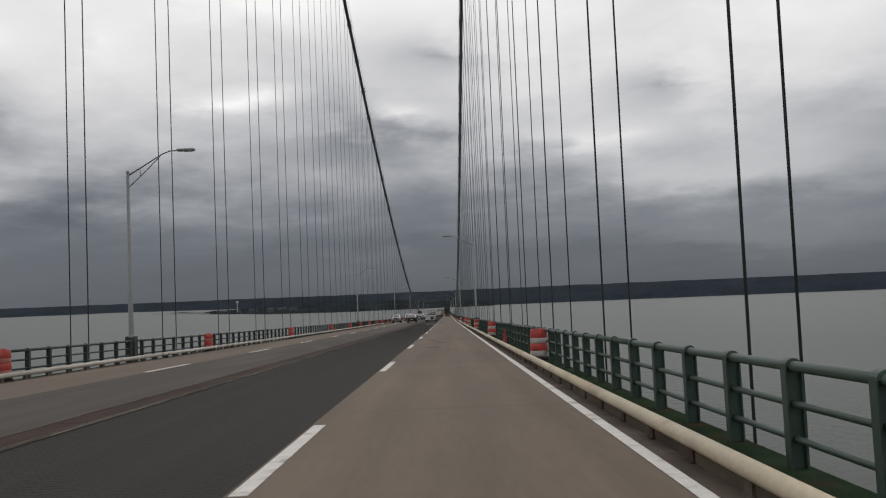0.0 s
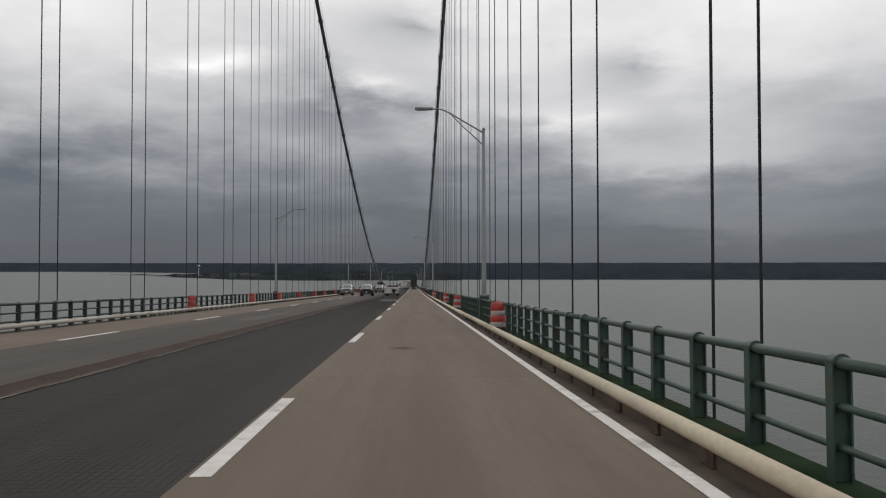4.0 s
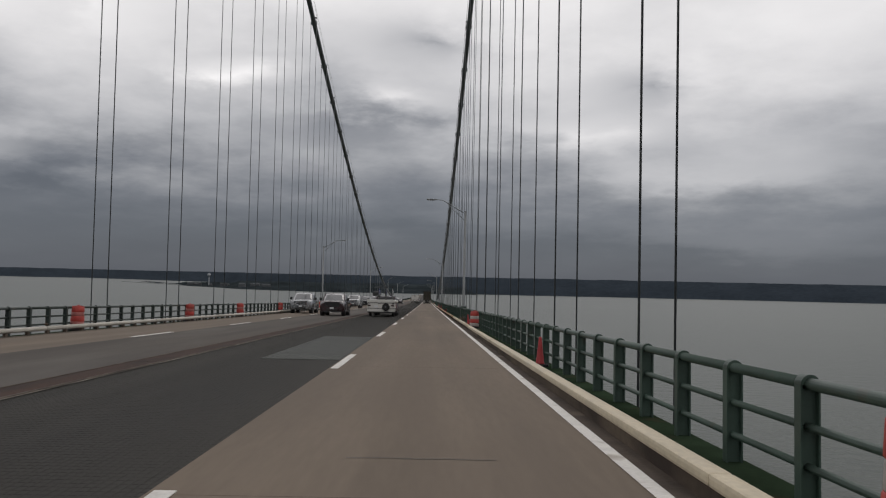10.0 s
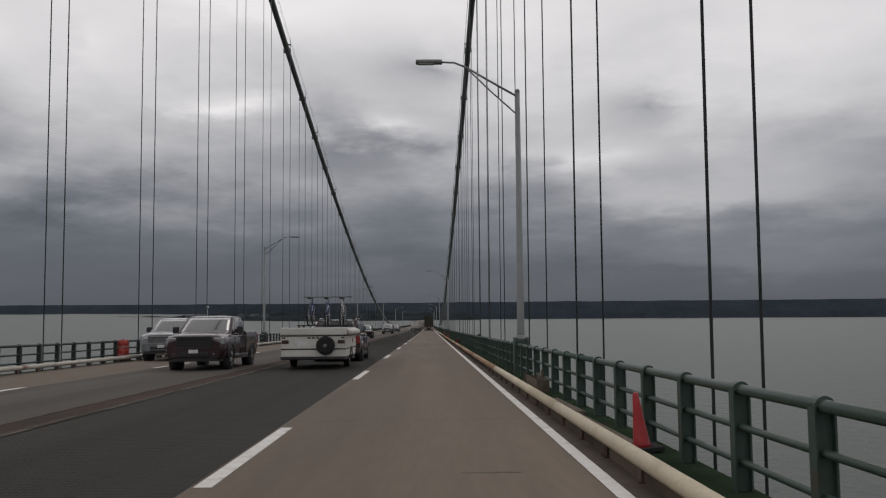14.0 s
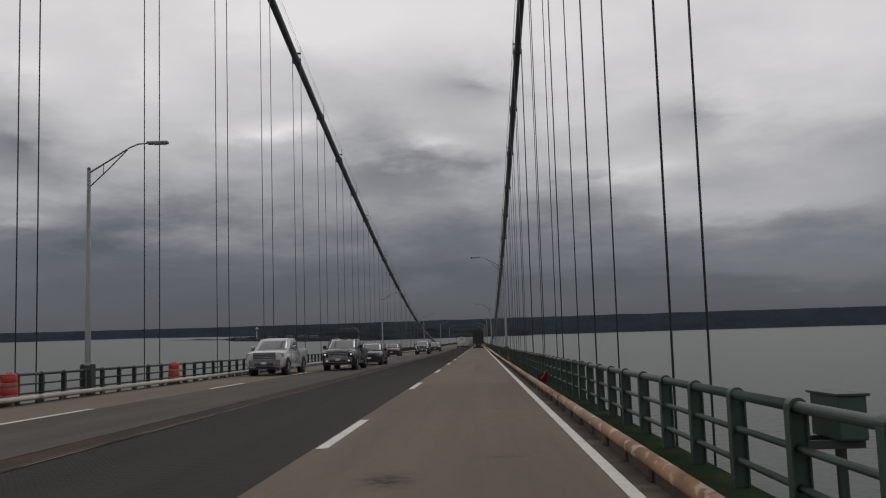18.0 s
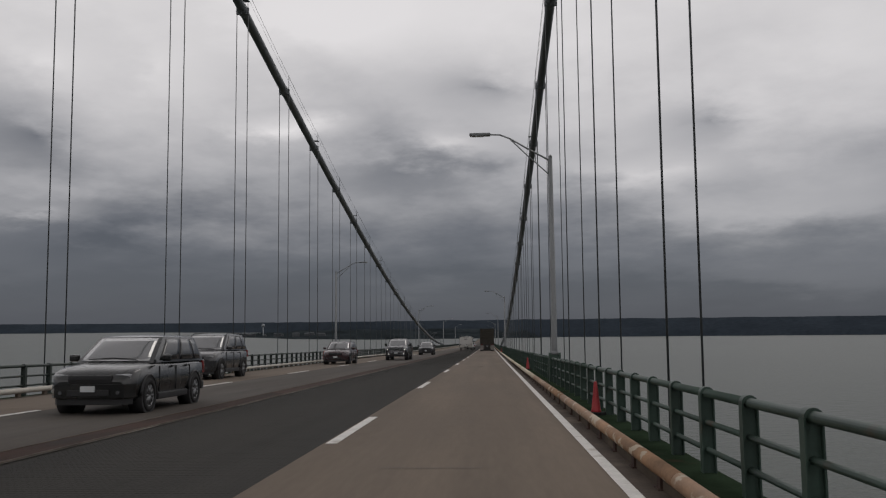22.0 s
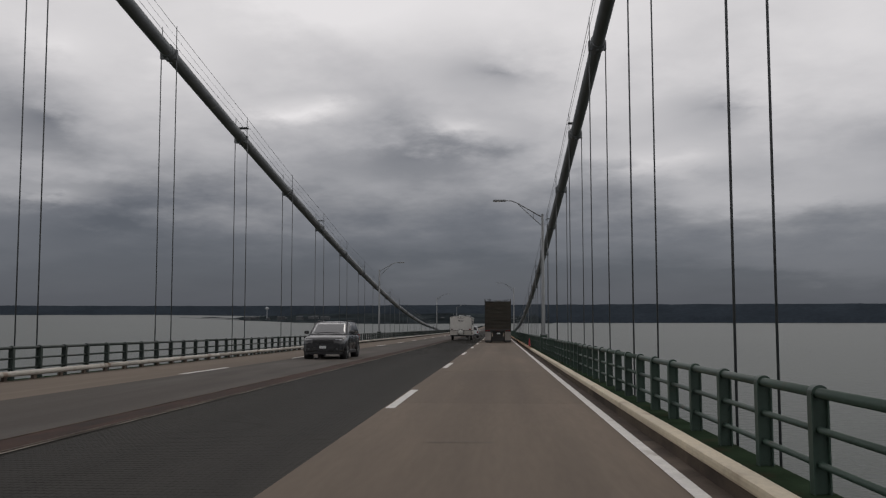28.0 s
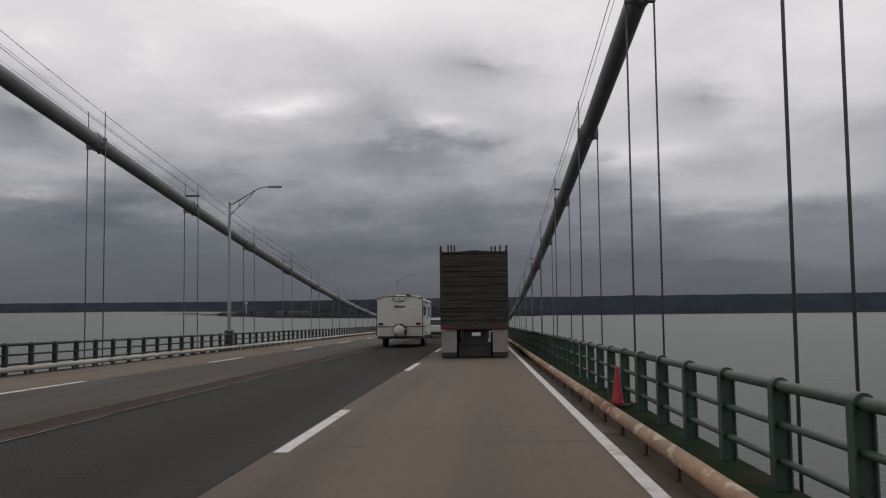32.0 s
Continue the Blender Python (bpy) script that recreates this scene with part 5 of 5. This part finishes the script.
    for a, b in zip(rings, rings[1:]):
        for k in range(22):
            bm.faces.new((a[k], b[k], b[(k + 1) % 22], a[(k + 1) % 22])).smooth = True
    bm.faces.new(rings[-1])
    part("spare_wheel_cover", bm, COVERCLOTH, ob, "torn white vinyl wheel cover")
    part("roof_air_conditioner", box(BM(), -0.30, 0.32, 2.9, 3.8, z1 + 0.11, z1 + 0.36, 0.06), TRIM, ob)
    part("roof_vent", box(BM(), -0.25, 0.30, 0.6, 1.1, z1 + 0.10, z1 + 0.24, 0.04), PALE, ob)
    part("roof_vent", box(BM(), 0.55, 1.05, 1.3, 1.8, z1 + 0.06, z1 + 0.20, 0.04), PALE, ob)
    for x in (-0.85, -0.55):
        part("antenna", tube(BM(), [(x, 0.5, z1 + 0.08), (x, 0.5, z1 + 0.42)], 0.008, 5), PALE, ob)
    for y0, y1, za, zb in ((0.9, 1.9, 1.75, 2.35), (2.4, 3.0, 1.8, 2.3), (5.2, 6.3, 1.7, 2.35)):
        win = part("side_window", box(BM(), w - 0.01, w + 0.018, y0, y1, za, zb, 0.01), TRIM, ob)
        part("pane", box(BM(), w, w + 0.022, y0 + 0.05, y1 - 0.05, za + 0.05, zb - 0.05), GLASS, win)
    d = part("entry_door", box(BM(), w - 0.01, w + 0.014, 3.9, 4.65, 0.80, 2.55, 0.006), RVSKIN, ob)
    part("door_handle", box(BM(), w, w + 0.04, 3.96, 4.02, 1.6, 1.75, 0.008), TRIM, d)
    part("awning_roll", tube(BM(), [(w + 0.06, 1.0, z1 - 0.10), (w + 0.06, 6.6, z1 - 0.10)], 0.055, 10), PALE, ob)
    part("storage_hatch", box(BM(), w, w + 0.016, 0.5, 1.3, z0 + 0.08, z0 + 0.40, 0.004), RVLOW, ob)
    part("tongue", tube(BM(), [(0, L, z0 - 0.1), (0, L + 1.2, z0 - 0.12)], 0.07, 8), DARKSTEEL, ob)
    return ob


travel_trailer(on_deck(1.25, 416.6, 0.002))


def load_truck(m):
    """A flatbed semitrailer stacked high with dark boards between stakes, with its tractor; tail at the origin."""
    ob = thing("flatbed_truck", "flatbed truck stacked high with dark boards between stakes", "truck", at=m)
    w, L = 1.29, 12.0
    part("bed", box(BM(), -w, w, 0.0, L, 1.12, 1.30, 0.02), DARKSTEEL, ob)
    part("rear_sill", box(BM(), -w, w, -0.06, 0.02, 1.10, 1.27, 0.01), DARKSTEEL, ob)
    for s in (1, -1):
        part("chassis_rail", box(BM(), min(s * 0.42, s * 0.55), max(s * 0.42, s * 0.55), 0.1, L, 0.75, 1.12), DARKSTEEL, ob)
        x0, x1 = sorted((s * 0.68, s * 1.26))
        part("mud_flap", box(BM(), x0, x1, 0.02, 0.04, 0.22, 1.08, 0.004), MUDFLAP, ob, "grey mud flap")
        part("flap_bar", box(BM(), x0, x1, -0.02, 0.03, 0.06, 0.24, 0.01), DARKSTEEL, ob)
        for k in range(3):
            part("tail_light", box(BM(), min(s * (1.22 - 0.16 * k), s * (1.10 - 0.16 * k)), max(s * (1.22 - 0.16 * k), s * (1.10 - 0.16 * k)), -0.085, -0.055, 1.14, 1.23, 0.01), REDLENS, ob)
        for y in (0.9, 2.1):
            wheel(ob, s * (w - 0.18), y, 0.50, 0.34, s)
            wheel(ob, s * (w - 0.52), y, 0.50, 0.28, s, rim=False)
        for y in (0.06, 1.5, 3.0, 4.5, 6.0, 7.5, 9.0, 10.5, 11.9):
            part("stake", box(BM(), min(s * 1.22, s * 1.30), max(s * 1.22, s * 1.30), y, y + 0.09, 1.28, 4.30 if y < 0.1 else 4.22, 0.01), DARKSTEEL, ob)
    part("underride_guard", box(BM(), -0.62, 0.62, 0.30, 0.40, 0.10, 0.62, 0.02), DARKSTEEL, ob)
    part("bumper_post", box(BM(), -0.5, 0.5, 0.25, 0.5, 0.5, 1.1, 0.02), DARKSTEEL, ob)
    part("number_plate", box(BM(), -0.10, 0.22, -0.075, -0.06, 0.86, 0.98), PALE, ob, "plain pale plate")
    for k in range(4):
        part("marker_light", box(BM(), -0.24 + 0.13 * k, -0.17 + 0.13 * k, -0.085, -0.055, 1.17, 1.21, 0.006), REDLENS, ob)
    rg = random.Random(12)
    z = 1.30
    while z < 4.05:
        h = rg.uniform(0.04, 0.10)
        side = 0.035 * math.sin(2.1 * z) + 0.02 * math.sin(7 * z)
        x = -1.25 + side + rg.uniform(-0.02, 0.03)
        x_end = 1.26 + side + rg.uniform(-0.03, 0.02)
        while x < x_end - 0.05:
            wd = rg.uniform(0.9, 2.8)
            x1 = x_end if x + wd > x_end - 0.3 else x + wd
            part("board", box(BM(), x, x1 - 0.006, 0.02 + rg.uniform(-0.02, 0.06), L - 0.1, z, z + h - 0.006, 0), LOAD, ob)
            x = x1
        z += h
    for x, t_ in ((-1.0, 0.22), (-0.88, 0.22), (-0.76, 0.2), (0.66, 0.14), (0.80, 0.16), (0.98, 0.18)):
        part("stake_end", box(BM(), x, x + 0.06, 0.1, 0.18, 3.9, 4.12 + t_, 0.008), DARKSTEEL, ob)
    for y in (1.0, 3.5, 6.0, 8.5):
        part("strap", tube(BM(), [(-1.24, y, 1.25), (-1.23, y, 4.10), (0, y, 4.17), (1.23, y, 4.10), (1.24, y, 1.25)], 0.03, 5), TRIM, ob)
    cab = part("cab", box(BM(), -1.2, 1.2, L + 1.2, L + 3.4, 0.9, 3.0, 0.12), GREYCAR, ob)
    part("rear_cab_window", box(BM(), -0.5, 0.5, L + 1.17, L + 1.21, 2.1, 2.6, 0.01), GLASS, cab)
    part("hood", box(BM(), -0.9, 0.9, L + 3.3, L + 5.0, 0.9, 1.9, 0.12), GREYCAR, ob)
    for s in (1, -1):
        for y in (L - 0.6, L + 0.7, L + 4.3):
            wheel(ob, s * 1.05, y, 0.50, 0.32, s)
        part("exhaust_pipe", tube(BM(), [(s * 1.1, L + 1.0, 1.0), (s * 1.1, L + 1.0, 3.6)], 0.07, 8), CHROME, ob)
    part("tractor_frame", box(BM(), -0.5, 0.5, L - 1.3, L + 4.8, 0.6, 0.95), DARKSTEEL, ob)
    return ob


load_truck(on_deck(5.58, 400.8, 0.002))


def folding_camper(m):
    """A low folded camping trailer, tail at the origin."""
    ob = thing("folding_camper", "white folded camping trailer with a spare wheel on the tail", "camping trailer", at=m)
    w, L = 1.08, 4.0
    part("box", box(BM(), -w, w, 0.0, L, 0.42, 1.12, 0.03), CAMPER, ob)
    part("roof_lid", box(BM(), -w - 0.03, w + 0.03, -0.03, L + 0.03, 1.14, 1.40, 0.045), CAMPER, ob)
    part("lid_seal", box(BM(), -w - 0.012, w + 0.012, -0.012, L + 0.012, 1.105, 1.145), TRIM, ob)
    part("awning_bag", tube(BM(), [(w + 0.06, 0.15, 1.25), (w + 0.09, 0.2, 1.25), (w + 0.09, L - 0.3, 1.25), (w + 0.06, L - 0.25, 1.25)], [0.05, 0.11, 0.11, 0.05], 12), COVERCLOTH, ob, "rolled white awning bag")
    part("skirt", box(BM(), -w + 0.02, w - 0.02, 0.02, L - 0.02, 0.32, 0.42), DARKSTEEL, ob)
    part("side_moulding", box(BM(), -w - 0.012, w + 0.012, -0.012, L - 0.02, 0.66, 0.70), TRIM, ob)
    part("front_box", box(BM(), -w + 0.05, w - 0.05, L, L + 0.75, 0.55, 1.05, 0.04), CAMPER, ob)
    part("bumper", box(BM(), -w, w, -0.10, 0.0, 0.34, 0.43, 0.015), DARKSTEEL, ob)
    for s in (1, -1):
        x0, x1 = sorted((s * (w - 0.26), s * (w - 0.02)))
        part("tail_light", box(BM(), x0, x1, -0.03, 0.0, 0.86, 0.98, 0.01), DARKLENS, ob)
        x0, x1 = sorted((s * (w - 0.14), s * (w - 0.04)))
        part("marker_light", box(BM(), x0, x1, -0.02, 0.0, 1.03, 1.08, 0.006), DARKLENS, ob)
        wheel(ob, s * (w - 0.13), 2.0, 0.31, 0.2, s)
        part("wheel_fender", tube(BM(), [(s * (w + 0.0), 2.0 + 0.40 * math.cos(a), 0.31 + 0.40 * math.sin(a)) for a in [math.pi * i / 10 for i in range(11)]], 0.04, 6), TRIM, ob)
        part("side_reflector", box(BM(), min(s * w, s * (w + 0.014)), max(s * w, s * (w + 0.014)), L - 1.35, L - 1.2, 0.86, 1.0), REDLENS, ob)
        part("side_hatch", box(BM(), min(s * w, s * (w + 0.01)), max(s * w, s * (w + 0.01)), 0.4, 1.2, 0.74, 1.04, 0.004), CAMPER, ob)
    for x in (-0.20, -0.05, 0.10):
        part("marker_light", box(BM(), x, x + 0.10, -0.02, 0.0, 1.03, 1.08, 0.006), DARKLENS, ob)
    part("spare_wheel", tube(BM(), [(0.42, -0.20, 0.80), (0.42, -0.15, 0.80), (0.42, 0.0, 0.80)], [0.24, 0.31, 0.31], 26), RUBBER, ob)
    part("spare_hub", tube(BM(), [(0.42, -0.215, 0.80), (0.42, -0.19, 0.80)], 0.06, 12), CHROME, ob)
    part("number_plate", box(BM(), -0.52, -0.22, -0.012, 0.0, 0.80, 0.93), PALE, ob, "plain pale plate")
    part("tongue", tube(BM(), [(0, L - 0.2, 0.45), (0, L + 1.75, 0.45)], 0.05, 8), DARKSTEEL, ob)
    for y in (0.5, 1.6):
        part("rack_bar", tube(BM(), [(-0.62, y, 1.47), (w + 0.02, y, 1.47)], 0.022, 6), DARKSTEEL, ob)
        for x in (-0.55, w - 0.1):
            part("rack_foot", box(BM(), x - 0.03, x + 0.03, y - 0.03, y + 0.03, 1.385, 1.47), DARKSTEEL, ob)
    return ob


camper_at = on_deck(1.78, 175.0, 0.002)
folding_camper(camper_at)


def bicycle(m, label, mat):
    ob = thing("bicycle", label, "bicycle", "bicycles on the camper roof", at=m)
    R = 0.33
    for y, nm in ((0.0, "rear_wheel"), (1.05, "front_wheel")):
        bm = BM()
        pts = [(0, y + R * math.cos(2 * math.pi * k / 24), R + R * math.sin(2 * math.pi * k / 24)) for k in range(25)]
        wh = part(nm, tube(bm, pts, 0.026, 6, caps=False), RUBBER, ob)
        bm = BM()
        for k in range(14):
            a = 2 * math.pi * k / 14
            tube(bm, [(0.02 if k % 2 else -0.02, y, R), (0, y + 0.31 * math.cos(a), R + 0.31 * math.sin(a))], 0.0035, 4)
        tube(bm, [(-0.05, y, R), (0.05, y, R)], 0.025, 8)
        part("spokes", bm, CHROME, wh)
        part("rim", tube(BM(), [(0, y + 0.30 * math.cos(2 * math.pi * k / 24), R + 0.30 * math.sin(2 * math.pi * k / 24)) for k in range(25)], 0.012, 5, caps=False), RIM, wh)
    bm = BM()
    bb, st, hd, hl = (0, 0.42, 0.30), (0, 0.28, 0.78), (0, 0.82, 0.84), (0, 0.86, 0.72)
    for a, b, r in ((bb, st, 0.017), (bb, hl, 0.021), (st, hd, 0.018), (hd, hl, 0.02), ((0.03, 0, R), bb, 0.010), ((-0.03, 0, R), bb, 0.010), ((0.03, 0, R), st, 0.009), ((-0.03, 0, R), st, 0.009)):
        tube(bm, [a, b], r, 7)
    part("frame", bm, mat, ob)
    bm = BM()
    for s in (0.05, -0.05):
        tube(bm, [(s, 0.88, 0.66), (s, 1.05, R)], 0.014, 6)
    tube(bm, [(-0.05, 0.88, 0.66), (0.05, 0.88, 0.66)], 0.016, 6)
    part("fork", bm, mat, ob)
    part("handlebar", tube(BM(), [(-0.30, 0.72, 0.99), (-0.14, 0.80, 1.0), (0, 0.82, 0.98), (0.14, 0.80, 1.0), (0.30, 0.72, 0.99)], 0.014, 6), TRIM, ob)
    part("stem", tube(BM(), [hd, (0, 0.81, 0.98)], 0.014, 6), TRIM, ob)
    part("seat_post", tube(BM(), [st, (0, 0.25, 0.93)], 0.014, 6), CHROME, ob)
    bm = box(BM(), -0.08, 0.08, 0.10, 0.24, 0.91, 0.97, 0.025)
    box(bm, -0.03, 0.03, 0.2, 0.38, 0.92, 0.96, 0.015)
    part("saddle", bm, TRIM, ob)
    bm = tube(BM(), [(-0.02, 0.42, 0.30), (0.03, 0.42, 0.30)], 0.09, 14)
    tube(bm, [(0.06, 0.42, 0.30), (0.06, 0.50, 0.17)], 0.010, 5)
    tube(bm, [(-0.06, 0.42, 0.30), (-0.06, 0.34, 0.43)], 0.010, 5)
    box(bm, 0.06, 0.15, 0.46, 0.54, 0.155, 0.18)
    box(bm, -0.15, -0.06, 0.30, 0.38, 0.42, 0.445)
    part("crank", bm, TRIM, ob)
    return ob


bicycle(camper_at @ pose(-0.22, 0.45, 1.47, 0, 0, -2), "blue bicycle with a yellow-trimmed frame on the camper roof", BIKEBLUE)
bicycle(camper_at @ pose(0.36, 0.50, 1.47, 0, 0, 1), "dark blue bicycle on the camper roof rack", BIKEBLUE)
bicycle(camper_at @ pose(0.88, 0.48, 1.47, 0, 0, -1), "silver bicycle on the camper roof rack", BIKEGREY)


def bed_load(m):
    """A dark covered frame standing in a pickup's bed, taller than the cab."""
    ob = thing("bed_load", "dark tarpaulin-covered frame standing in the black pickup's bed", "load", at=m)
    bm = box(BM(), -0.62, 0.62, 0.0, 1.2, 0.0, 2.0, 0.28)
    part("cover", bm, LOADCLOTH, ob)
    for y in (0.12, 1.08):
        part("hoop", tube(BM(), [(0.60 * math.cos(a) if 0 < a < math.pi else (0.63 if a == 0 else -0.63), y, (1.62 + 0.42 * math.sin(a)) if 0 < a < math.pi else 1.5) for a in [math.pi * i / 10 for i in range(11)]], 0.028, 7), DARKSTEEL, ob)
    return ob


bed_load(on_deck(-2.62, 245.95, 0.662))
